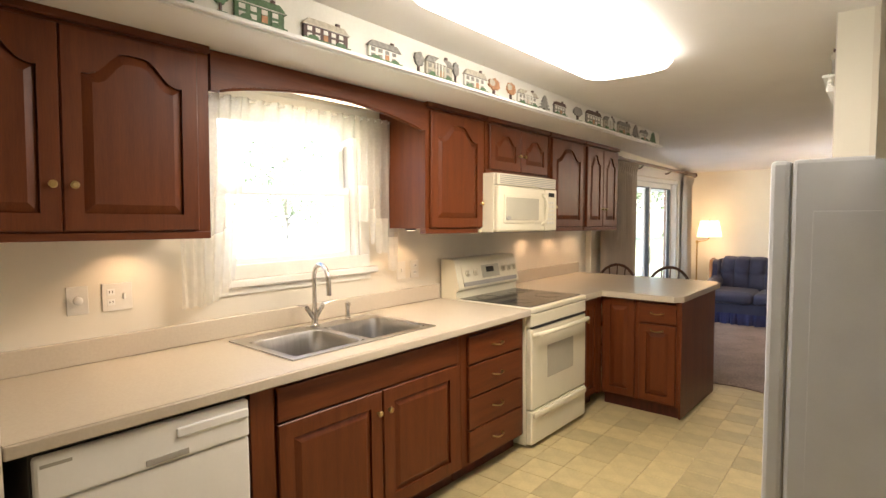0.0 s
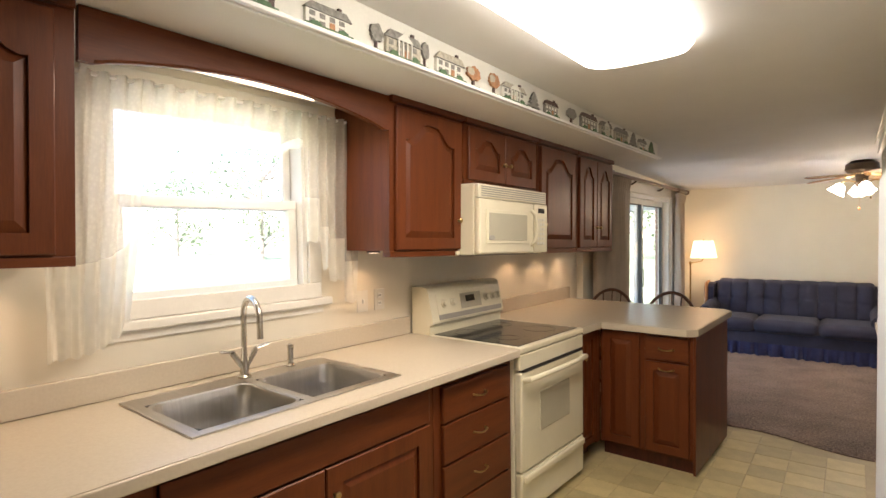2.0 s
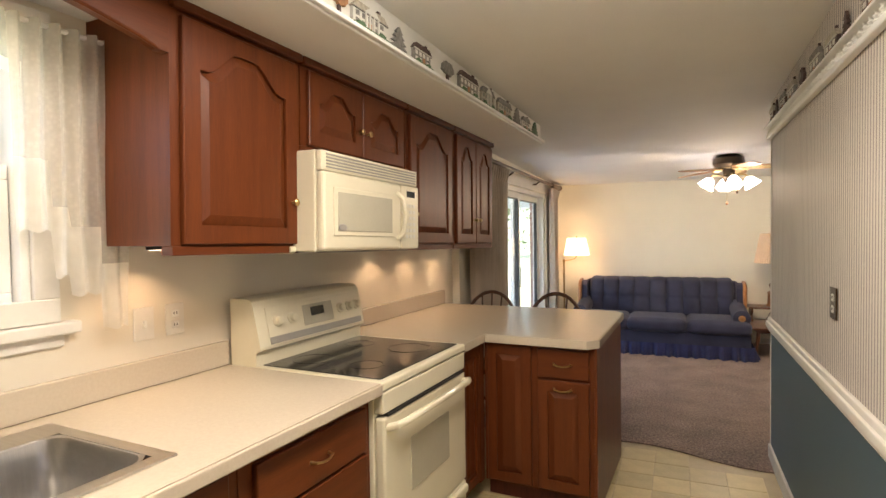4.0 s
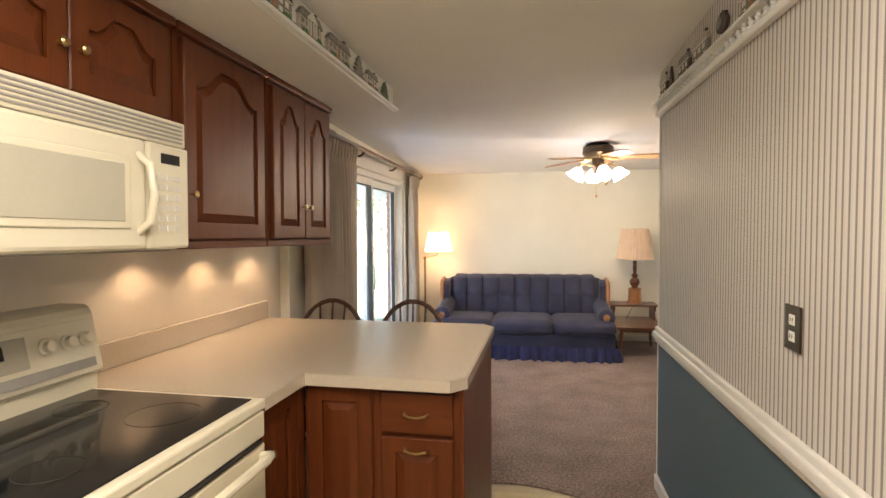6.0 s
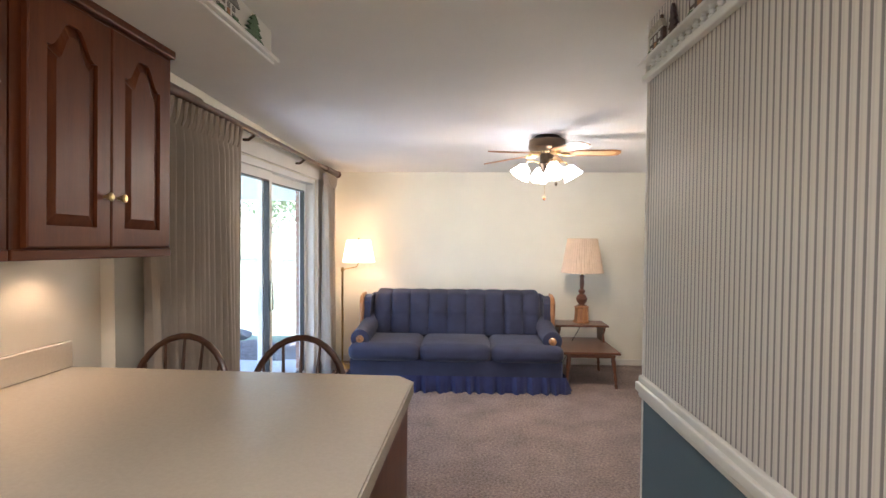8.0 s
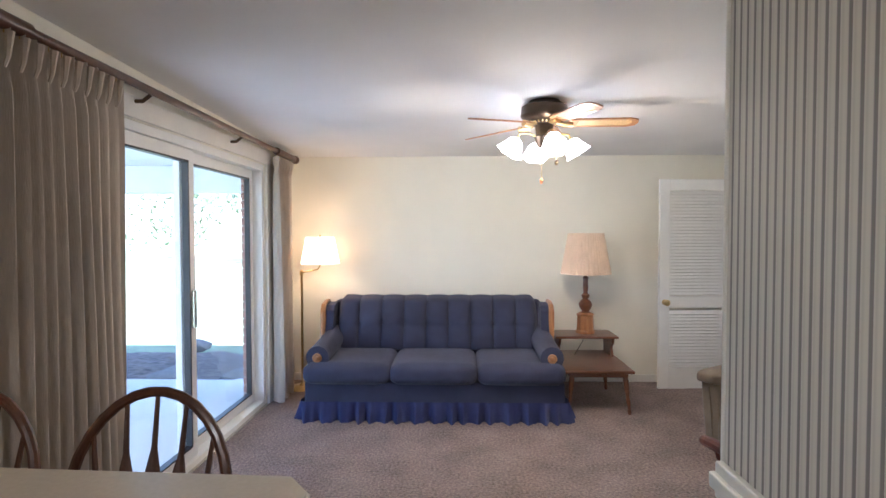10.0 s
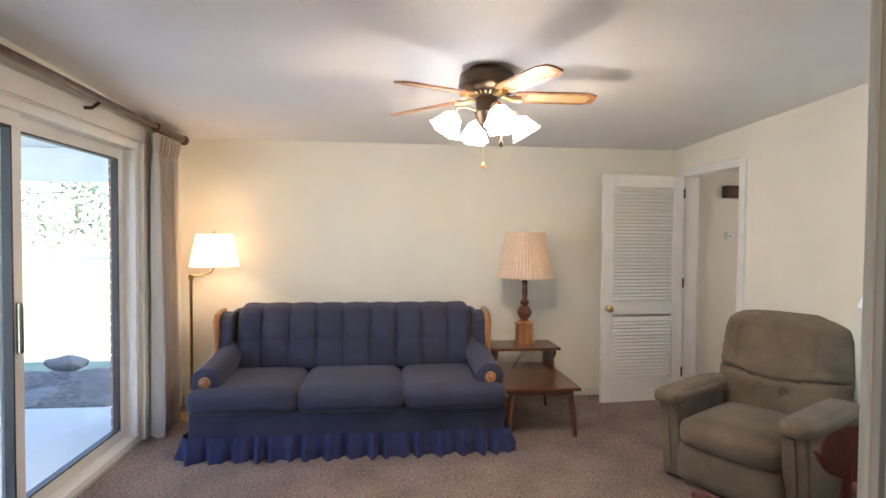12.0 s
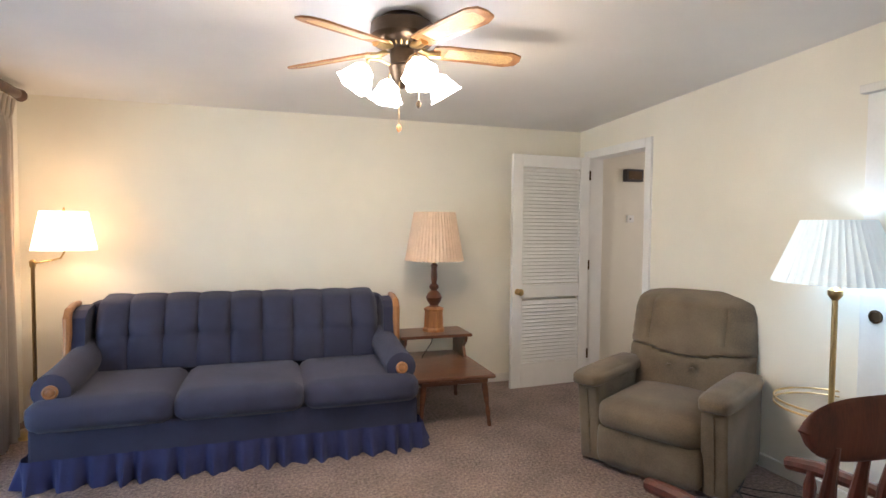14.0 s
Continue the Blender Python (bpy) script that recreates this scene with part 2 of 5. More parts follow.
def finish(bm, name, material, smooth=False, m=None):
    bmesh.ops.recalc_face_normals(bm, faces=bm.faces)
    me = bpy.data.meshes.new(name)
    if smooth:
        for f in bm.faces:
            f.smooth = True
        for e in bm.edges:
            if len(e.link_faces) == 2 and e.calc_face_angle(0) > 0.6:
                e.smooth = False
    bm.to_mesh(me)
    bm.free()
    me.materials.append(material)
    ob = new(name, me)
    if m is not None:
        ob.matrix_basis = m
    return ob


def part(name, bm, material, parent, label="", smooth=False, m=None):
    ob = finish(bm, name, material, smooth, m)
    ob.parent = parent
    if label:
        ob["label"] = label
    return ob


def thing(name, m, label, category, group="", kind=""):
    ob = new(name)
    ob.empty_display_size = 0.1
    ob.matrix_basis = m
    return tagged(ob, label, category, group, kind)


def box(x0, x1, y0, y1, z0, z1, bevel=0.0, seg=2, bm=None):
    b = bmesh.new() if bm is None else bm
    r = bmesh.ops.create_cube(b, size=1)
    for v in r["verts"]:
        v.co = ((x0 + x1) / 2 + v.co.x * (x1 - x0), (y0 + y1) / 2 + v.co.y * (y1 - y0), (z0 + z1) / 2 + v.co.z * (z1 - z0))
    if bevel:
        es = {e for v in r["verts"] for e in v.link_edges}
        bmesh.ops.bevel(b, geom=list(es), offset=bevel, segments=seg, affect="EDGES", profile=0.5)
    return b


def prism(poly, axis, a0, a1, bm=None):
    """A flat outline pushed from a0 to a1 along an axis; the outline is in the other two axes, in order."""
    b = bmesh.new() if bm is None else bm
    def at(p, a):
        return {"x": (a, p[0], p[1]), "y": (p[0], a, p[1]), "z": (p[0], p[1], a)}[axis]
    lo, hi = [b.verts.new(at(p, a0)) for p in poly], [b.verts.new(at(p, a1)) for p in poly]
    b.faces.new(lo)
    b.faces.new(hi[::-1])
    for i in range(len(poly)):
        j = (i + 1) % len(poly)
        b.faces.new((lo[i], lo[j], hi[j], hi[i]))
    return b


def lathe(profile, seg=20, c=(0, 0, 0), bm=None, wave=0.0, n=0):
    """A turned shape from (radius, height) pairs; wave and n give flutes or pleats."""
    b = bmesh.new() if bm is None else bm
    rings = []
    for r, z in profile:
        ring = []
        for i in range(seg):
            a = 2 * math.pi * i / seg
            q = r * (1 + wave * math.cos(n * a))
            ring.append(b.verts.new((c[0] + q * math.cos(a), c[1] + q * math.sin(a), c[2] + z)))
        rings.append(ring)
    for p, q in zip(rings, rings[1:]):
        for i in range(seg):
            j = (i + 1) % seg
            b.faces.new((p[i], p[j], q[j], q[i]))
    if not n:
        b.faces.new(rings[0][::-1])
        b.faces.new(rings[-1])
    return b


def tube(points, radius, seg=10, bm=None, closed=False):
    """A rod along points; radius may be a list."""
    b = bmesh.new() if bm is None else bm
    pts = [Vector(p) for p in points]
    rad = radius if isinstance(radius, (list, tuple)) else [radius] * len(pts)
    rings, up = [], None
    for i, p in enumerate(pts):
        if closed:
            d = (pts[(i + 1) % len(pts)] - pts[i - 1]).normalized()
        else:
            d = (pts[min(i + 1, len(pts) - 1)] - pts[max(i - 1, 0)]).normalized()
        if up is None:
            up = d.orthogonal().normalized()
        up = (up - d * up.dot(d)).normalized()
        side = d.cross(up)
        rings.append([b.verts.new(p + rad[i] * (math.cos(2 * math.pi * k / seg) * up + math.sin(2 * math.pi * k / seg) * side)) for k in range(seg)])
    pairs = list(zip(rings, rings[1:])) + ([(rings[-1], rings[0])] if closed else [])
    for p, q in pairs:
        for k in range(seg):
            b.faces.new((p[k], p[(k + 1) % seg], q[(k + 1) % seg], q[k]))
    if not closed:
        b.faces.new(rings[0][::-1])
        b.faces.new(rings[-1])
    return b


def sheet(fn, nu, nv, thick=0.0):
    """A grid fn(s, t) with s, t in 0..1; thick adds depth along the normals."""
    b = bmesh.new()
    g = [[b.verts.new(fn(i / nu, j / nv)) for j in range(nv + 1)] for i in range(nu + 1)]
    for i in range(nu):
        for j in range(nv):
            b.faces.new((g[i][j], g[i + 1][j], g[i + 1][j + 1], g[i][j + 1]))
    if thick:
        b.normal_update()
        bmesh.ops.solidify(b, geom=list(b.faces), thickness=thick)
    return b


def pillow(x0, x1, y0, y1, z0, z1, puff=0.03, n=12, power=4.0):
    """A stuffed cushion: a box swollen towards the middle of each face with soft edges."""
    b = bmesh.new()
    bmesh.ops.create_cube(b, size=2)
    bmesh.ops.subdivide_edges(b, edges=list(b.edges), cuts=n, use_grid_fill=True)
    cx, cy, cz, hx, hy, hz = (x0 + x1) / 2, (y0 + y1) / 2, (z0 + z1) / 2, (x1 - x0) / 2, (y1 - y0) / 2, (z1 - z0) / 2
    rr = min(hx, hy, hz) * 0.75
    for v in b.verts:
        p = Vector((v.co.x * hx, v.co.y * hy, v.co.z * hz))
        core = Vector((max(-hx + rr, min(hx - rr, p.x)), max(-hy + rr, min(hy - rr, p.y)), max(-hz + rr, min(hz - rr, p.z))))
        d = p - core
        if d.length > 1e-6:
            p = core + d.normalized() * min(d.length, rr)
        s, t, w = 1 - v.co.x ** 2, 1 - v.co.y ** 2, 1 - v.co.z ** 2
        p.x += puff * math.copysign(1, v.co.x) * t * w * (abs(v.co.x) > 0.99)
        p.y += puff * math.copysign(1, v.co.y) * s * w * (abs(v.co.y) > 0.99)
        p.z += puff * math.copysign(1, v.co.z) * s * t * (abs(v.co.z) > 0.99)
        v.co = Vector((cx, cy, cz)) + p
    return b


def structure(name, bm, material, label, m=None, smooth=False, category="structure"):
    return tagged(finish(bm, name, material, smooth, m), label, category, kind="structure")


def wall_with_hole(h0, h1, z0, z1, v0, v1, t0, t1, top):
    """A wall between depths t0 and t1 along v with one opening h0..h1, z0..z1."""
    b = box(t0, t1, v0, h0, 0, top)
    box(t0, t1, h1, v1, 0, top, bm=b)
    box(t0, t1, h0, h1, z1, top, bm=b)
    if z0 > 0:
        box(t0, t1, h0, h1, 0, z0, bm=b)
    return b


# ---- setting ----
TOP = 2.62
structure("wall_kitchen", wall_with_hole(-0.56, 0.36, 1.24, 2.12, -3.3, 3.46, -0.16, 0, TOP), KWALL, "cream painted kitchen wall behind the counters", K)
structure("wall_patio", wall_with_hole(6.2, 8.52, 0.0, 1.98, 5.44, 9.25, -0.16, 0, TOP), WALL, "cream living room wall with a sliding glass door")
structure("wall_far", box(-0.16, 5.4, 9.25, 9.37, 0, TOP), WALL, "plain cream wall behind the sofa")
structure("wall_side", wall_with_hole(8.36, 9.1, 0, 1.9, 5.2, 9.25, 4.125, 4.24, TOP), WALL, "cream side wall with a doorway")
structure("wall_hall_end", box(5.4, 5.5, 7.8, 9.25, 0, TOP), WALL, "plain wall closing the hallway")
structure("wall_hall_side", box(4.24, 5.5, 7.7, 7.8, 0, TOP), WALL, "plain hallway side wall")
structure("wall_living_near", box(2.31, 4.24, 5.22, 5.34, 0, TOP), WALL, "plain cream wall closing the living room")
structure("wall_kitchen_right", box(2.85, 2.97, -1.4, 2.9, 0, TOP), KWALL, "plain kitchen wall beside the refrigerator")
structure("wall_kitchen_jog", box(2.31, 2.97, 2.9, 3.0, 0, TOP), KWALL, "plain short kitchen wall behind the refrigerator")
structure("wall_kitchen_back", box(-0.5, 2.97, -1.52, -1.4, 0, TOP), KWALL, "plain kitchen wall at the end of the room")
SW = pose(2.187, 0, 0)
structure("wall_striped", box(0.003, 0.123, 2.9, 5.34, 0, TOP), WALL, "partition wall between kitchen and living room", SW)
structure("wallpaper", box(-0.001, 0.003, 2.9, 5.34, 0.9, 2.5), STRIPE, "cream wallpaper with thin grey vertical stripes", SW, category="wallpaper")
structure("wainscot", box(-0.002, 0.003, 2.9, 5.34, 0.0, 0.84), WAIN, "slate blue painted lower wall under the chair rail", SW, category="wall")
b = box(-0.022, -0.002, 2.9, 5.345, 0.83, 0.915, 0.006)
box(-0.034, -0.018, 2.9, 5.348, 0.855, 0.89, 0.005, bm=b)
structure("trim_chair_rail", b, TRIM, "cream moulded wooden chair rail on the partition wall", SW, category="moulding")
b = box(-0.018, -0.002, 2.9, 5.345, 0, 0.095, 0.005)
structure("baseboard", b, TRIM, "cream painted baseboard along the blue wainscot", SW, category="baseboard")
structure("trim_corner", box(-0.006, 0.129, 5.34, 5.352, 0, 2.4, 0.002), TRIM, "cream painted corner bead at the partition's end", SW, category="moulding")
bb = box(0, 4.125, 9.235, 9.25, 0, 0.085, 0.004)
box(4.11, 4.125, 5.34, 8.3, 0, 0.085, 0.004, bm=bb)
structure("baseboard_living", bb, TRIM, "painted baseboard round the living room", category="baseboard")
cm = bmesh.new()
lo = [cm.verts.new((x, y, ceil_z(y))) for x, y in ((-0.6, -1.52), (5.5, -1.52), (5.5, 9.37), (-0.6, 9.37))]
hi = [cm.verts.new((v.co.x, v.co.y, v.co.z + 0.12)) for v in lo]
cm.faces.new(lo[::-1]); cm.faces.new(hi)
for i in range(4):
    cm.faces.new((lo[i], lo[(i + 1) % 4], hi[(i + 1) % 4], hi[i]))
structure("ceiling", cm, CEIL, "off-white painted ceiling over kitchen and living room", category="ceiling")


def edge_y(x):
    return 5.2 + 0.1 * math.sin((x - 1.0) * 4.2)


structure("floor_slab", box(-0.6, 5.5, -1.52, 9.37, -0.2, -0.012), CONCRETE, "floor slab under the house", category="floor")
pts = [(-0.1 + i * 0.12, edge_y(-0.1 + i * 0.12)) for i in range(int(4.3 / 0.12) + 2)]
pts = [(x, y if x < 2.3 else 5.25) for x, y in pts]
floor_kitchen = structure("floor", prism([(-0.6, -1.5), (4.2, -1.5)] + pts[::-1] + [(-0.6, 5.2)], "z", -0.012, -0.004), VINYLJ, "yellow-beige vinyl floor in a square tile pattern", category="floor")
def pile(s, t):
    x = -0.1 + 5.6 * s
    y0 = edge_y(x) if x < 2.25 else 5.25
    y = y0 + (9.3 - y0) * t
    return (x, y, (0.004 if t > 0 else -0.008) + 0.004 * noise.noise((x * 6, y * 6, 0)))
structure("carpet", sheet(pile, 110, 80, -0.012), CARPET, "worn beige-brown cut pile carpet", smooth=True, category="carpet")
# soffit with its cornice
structure("soffit", box(0, 0.75, -3.2, 3.39, 2.205, 2.56), CEIL, "cream boxed soffit above the kitchen cabinets", KU, category="soffit")
b = box(0.75, 0.762, -3.2, 3.395, 2.2, 2.222, 0.003)
structure("trim_soffit", b, WHITE, "thin white moulding along the soffit edge", KU, category="moulding")


# ---- doors of cabinets ----
def outline(w, h, inset, arch, n=14):
    """The opening of a cabinet door, with a cathedral top where arch is not 0."""
    y0, y1 = inset, w - inset
    top = []
    for i in range(n + 1):
        y = y1 + (y0 - y1) * i / n
        e = abs(2 * (y - w / 2) / (y1 - y0))
        s = max(0.0, min(1.0, (e - 0.2) / 0.65))
        top.append((y, h - inset - arch * s * s * (3 - 2 * s)))
    return [(y0, inset), (y1, inset)] + top


def cabinet_door(parent, y, z, w, h, x, arch=0.0, knob=None, mat_=None, inset=0.062, pull=False):
    """A raised-panel door on the plane x, facing +x, hinged on its cabinet."""
    wood = mat_ or CHERRY
    o = outline(w, h, inset, arch)
    b = bmesh.new()
    def loop(pts, d):
        return [b.verts.new((d, p[0], p[1])) for p in pts]
    n = len(o)
    # the frame round the opening: outer edge points matched one to one with the opening
    top = o[2:]
    outer = [(0, 0), (w, 0)] + [(w - (w) * i / (len(top) - 1), h) for i in range(len(top))]
    rim = [(min(max(p[0], 0.004), w - 0.004), min(max(p[1], 0.004), h - 0.004)) for p in outer]
    back, edge, face, lip, deep = loop(outer, 0.0), loop(outer, 0.016), loop(rim, 0.02), loop(o, 0.02), loop(o, 0.008)
    for p, q in ((back, edge), (edge, face), (face, lip), (lip, deep)):
        for i in range(n):
            j = (i + 1) % n
            b.faces.new((p[i], p[j], q[j], q[i]))
    b.faces.new(back[::-1])
    d = part("door", b, wood, parent, m=pose(x, y, z))
    b = bmesh.new()
    o1, o2, o3 = outline(w, h, inset + 0.001, arch), outline(w, h, inset + 0.006, arch), outline(w, h, inset + 0.034, arch * 0.92)
    r1, r2, r3 = [[b.verts.new((dx, p[0], p[1])) for p in q] for q, dx in ((o1, 0.007), (o2, 0.009), (o3, 0.019))]
    for p, q in ((r1, r2), (r2, r3)):
        for i in range(n):
            j = (i + 1) % n
            b.faces.new((p[i], p[j], q[j], q[i]))
    b.faces.new(r3)
    part("raised_panel", b, wood, d)
    if knob:
        ky, kz = knob
        k = lathe([(0.006, 0), (0.005, 0.012), (0.013, 0.018), (0.014, 0.024), (0.008, 0.029)], 12)
        k.transform(Matrix.Translation((0.02, ky, kz)) @ Matrix.Rotation(radians(90), 4, "Y"))
        part("knob", k, BRASS, d, "small antique brass knob", True)
    if pull:
        bow_pull(d, w / 2, pull, 0.02)
    return d


def bow_pull(parent, y, z, x):
    pts = [(x - 0.002, y - 0.045, z), (x + 0.02, y - 0.04, z), (x + 0.026, y - 0.02, z - 0.004), (x + 0.027, y, z - 0.006), (x + 0.026, y + 0.02, z - 0.004), (x + 0.02, y + 0.04, z), (x - 0.002, y + 0.045, z)]
    part("handle", tube(pts, [0.006, 0.005, 0.004, 0.004, 0.004, 0.005, 0.006], 8), BRASS, parent, "bowed antique brass pull", True)


def upper_cabinet(v0, v1, z0, z1, doors, knobs, label, arch=0.07, shift=0.0):
    c = thing("wall_cabinet", KU @ pose(0.002, v0, z0), label, "cabinet", "upper kitchen cabinets")
    w, h = v1 - v0, z1 - z0
    b = box(0, 0.405, 0.001, w - 0.001, 0.03, h)
    part("body", b, CHERRY, c)
    part("bottom_rail", box(0.36, 0.412, 0.002, w - 0.002, 0, 0.03, 0.003), CHERRYH, c)
    part("crown", box(0.39, 0.43, 0.002, w - 0.002, h - 0.025, h + 0.008, 0.006), CHERRYH, c)
    n = doors
    e = 0.035
    dw = (w - 2 * e - 0.004 * (n - 1)) / n
    for i in range(n):
        y = e + i * (dw + 0.004) - shift
        right = (i == 0) if n == 2 else (knobs == "r")
        cabinet_door(c, y, 0.035, dw, h - 0.075, 0.406, arch, (dw - 0.03 if right else 0.03, min(0.16, h * 0.3)), inset=0.062 if dw > 0.3 else 0.05)
    return c


upper_cabinet(-1.82, -0.81, 1.42, 2.2, 2, "", "dark cherry wall cabinet with two arched raised-panel doors", 0.09, 0.02)
upper_cabinet(0.5, 1.085, 1.42, 2.2, 1, "r", "cherry wall cabinet with one arched door beside the microwave", 0.09)
upper_cabinet(1.09, 1.925, 1.82, 2.2, 2, "", "short cherry wall cabinet above the microwave", 0.06)
upper_cabinet(1.93, 2.535, 1.42, 2.2, 1, "l", "cherry wall cabinet with one tall arched door", 0.09)
upper_cabinet(2.54, 3.25, 1.42, 2.2, 2, "", "cherry wall cabinet with a pair of narrow arched doors", 0.08)
us = thing("over_sink_light", KU @ pose(0.28, -0.13, 2.2), "white fluorescent strip light hidden behind the valance", "light")
part("housing", box(-0.05, 0.05, -0.32, 0.32, -0.05, 0.0, 0.004), WHITE, us)
part("tube", tube([(0, -0.28, -0.062), (0, 0.28, -0.062)], 0.012, 10), PUCK, us, "lit fluorescent tube", True)
# arched valance over the window
val = [(-0.8, 2.2), (-0.8, 2.035)]
for i in range(25):
    s = i / 24
    e = min(s, 1 - s) * 2
    val.append((-0.76 + 1.22 * s, 2.035 + 0.075 * (math.sin(math.pi * s) ** 0.8)))
val += [(0.5, 2.035), (0.5, 2.2)]
vt = thing("window_valance", KU @ pose(0.38, 0, 2.035), "arched cherry wood valance between the wall cabinets", "valance")
part("board", prism([(a, z - 2.035) for a, z in val], "x", 0, 0.028), CHERRYH, vt)
part("lip", tube([(0.03, a, z - 2.032) for a, z in val[2:-2]], 0.006, 6), CHERRYH, vt, smooth=True)


# ---- base cabinets ----
def base_cabinet(v0, v1, label, top=0.885):
    c = thing("base_cabinet", K @ pose(0.004, v0, 0), label, "cabinet", "lower kitchen cabinets")
    w = v1 - v0
    b = box(0, 0.73, 0.001, w - 0.001, 0.1, top)
    if top < 0.885:
        box(0.7, 0.73, 0.001, w - 0.001, top, 0.885, bm=b)
    part("body", b, CHERRY, c)
    part("toe_kick", box(0, 0.66, 0.004, w - 0.004, 0, 0.098), MAHOG, c)
    return c


def drawer_front(c, y, z, w, h, x, pull=True):
    b = box(x, x + 0.02, y, y + w, z, z + h, 0.005)
    d = part("drawer_front", b, CHERRYH, c)
    if pull:
        bow_pull(d, y + w / 2, z + h / 2, x + 0.02)
    return d


part("filler_panel", box(0.7, 0.75, 0, 0.1, 0.1, 0.885, 0.003), CHERRY, base_cabinet(-0.82, -0.72, "narrow cherry filler cabinet beside the dishwasher"))
sinkc = base_cabinet(-0.718, 0.46, "cherry sink cabinet with two raised-panel doors", 0.72)
drawer_front(sinkc, 0.015, 0.725, 1.12, 0.14, 0.731, False)
cabinet_door(sinkc, 0.015, 0.115, 0.555, 0.6, 0.731, 0, (0.525, 0.5), inset=0.07)
cabinet_door(sinkc, 0.578, 0.115, 0.555, 0.6, 0.731, 0, (0.03, 0.5), inset=0.07)
drw = base_cabinet(0.462, 1.095, "cherry base cabinet with four drawers")
for i, (z, h) in enumerate(((0.69, 0.16), (0.5, 0.18), (0.31, 0.18), (0.115, 0.185))):
    drawer_front(drw, 0.05, z, 0.54, h, 0.731)
cor = base_cabinet(1.9, 2.213, "cherry corner cabinet door beside the range")
part("corner_filler", box(0.731, 0.75, 0.252, 0.312, 0.1, 0.885, 0.002), CHERRY, cor)
cabinet_door(cor, 0.012, 0.115, 0.236, 0.755, 0.731, 0, (0.03, 0.6), inset=0.05)

# peninsula, facing back along the run
PEN = K @ pose(0.76, 2.195, 0, 0, 0, -90)
pen = thing("peninsula_cabinet", PEN, "cherry peninsula cabinet with a drawer and raised-panel doors", "cabinet", "lower kitchen cabinets")
part("body", box(-0.8, -0.02, 0.0, 0.6, 0.1, 0.885), CHERRY, pen)
part("toe_kick", box(-0.8, -0.08, 0.0, 0.59, 0, 0.098), MAHOG, pen)
part("end_panel", box(-0.85, 0.0, 0.601, 0.616, 0.02, 0.885, 0.003), CHERRY, pen, "plain dark cherry end panel")
part("back_panel", box(-0.85, -0.801, 0.0, 0.6, 0.02, 0.885), MAHOG, pen)
cabinet_door(pen, 0.02, 0.115, 0.25, 0.76, -0.019, 0, None, inset=0.055)
drawer_front(pen, 0.305, 0.715, 0.27, 0.15, -0.019)
cabinet_door(pen, 0.305, 0.115, 0.27, 0.585, -0.019, 0, None, inset=0.055, pull=0.545)

# worktop: run left of the range, and the L with the peninsula
wt = thing("worktop", K @ pose(0, 0, 0.0), "beige speckled laminate worktop with the sink cut in", "worktop")
SX0, SX1, SY0, SY1 = 0.115, 0.665, -0.57, 0.335
tops = box(0, 0.785, -1.56, SY0 + 0.02, 0.888, 0.93)
box(0, 0.785, SY1 - 0.02, 1.098, 0.888, 0.93, bm=tops)
box(0, SX0 + 0.02, SY0 + 0.02, SY1 - 0.02, 0.888, 0.93, bm=tops)
box(SX1 - 0.02, 0.785, SY0 + 0.02, SY1 - 0.02, 0.888, 0.93, bm=tops)
bmesh.ops.remove_doubles(tops, verts=list(tops.verts), dist=0.0001)
part("surface", tops, COUNTER, wt)
part("front_edge", box(0.7855, 0.797, -1.56, 1.098, 0.888, 0.929, 0.005), COUNTER, wt)
part("upstand", box(0.001, 0.022, -1.56, 1.098, 0.931, 1.035, 0.005), COUNTER, wt)
wt2 = thing("worktop", K @ pose(0, 0, 0.0), "beige speckled laminate worktop on the peninsula, corners clipped", "worktop")
L = [(0, 1.868), (0.785, 1.868), (0.785, 2.155), (1.33, 2.155), (1.38, 2.215), (1.37, 3.19), (1.31, 3.26), (0.0, 3.26)]
part("surface", prism(L, "z", 0.888, 0.93), COUNTER, wt2)
part("upstand", box(0.001, 0.022, 1.868, 3.26, 0.931, 1.035, 0.005), COUNTER, wt2)
eb = bmesh.new()
edge = [(0.79, 1.868), (0.79, 2.15), (1.333, 2.15), (1.386, 2.213), (1.376, 3.192), (1.313, 3.266), (0.0, 3.266)]
ins = [(0.786, 1.868), (0.786, 2.154), (1.331, 2.154), (1.381, 2.215), (1.371, 3.19), (1.311, 3.261), (0.0, 3.261)]
prism(edge + ins[::-1], "z", 0.887, 0.927, bm=eb)
part("front_edge", eb, COUNTER, wt2)

# ---- sink and tap ----
sk = thing("kitchen_sink", K @ pose(0, 0, 0.93), "double-bowl brushed steel sink set in the worktop", "sink")
rim = bmesh.new()
YM0, YM1 = -0.135, -0.095
bowls = ((SY0 + 0.04, YM0), (YM1, SY1 - 0.04))
bx0, bx1 = SX0 + 0.115, SX1 - 0.04
for q in ((SX0, bx0, SY0, SY1), (bx1, SX1, SY0, SY1), (bx0, bx1, SY0, bowls[0][0]), (bx0, bx1, YM0, YM1), (bx0, bx1, bowls[1][1], SY1)):
    box(*q, 0.001, 0.007, bm=rim)
bmesh.ops.remove_doubles(rim, verts=list(rim.verts), dist=0.0005)
part("rim", rim, STEEL, sk)
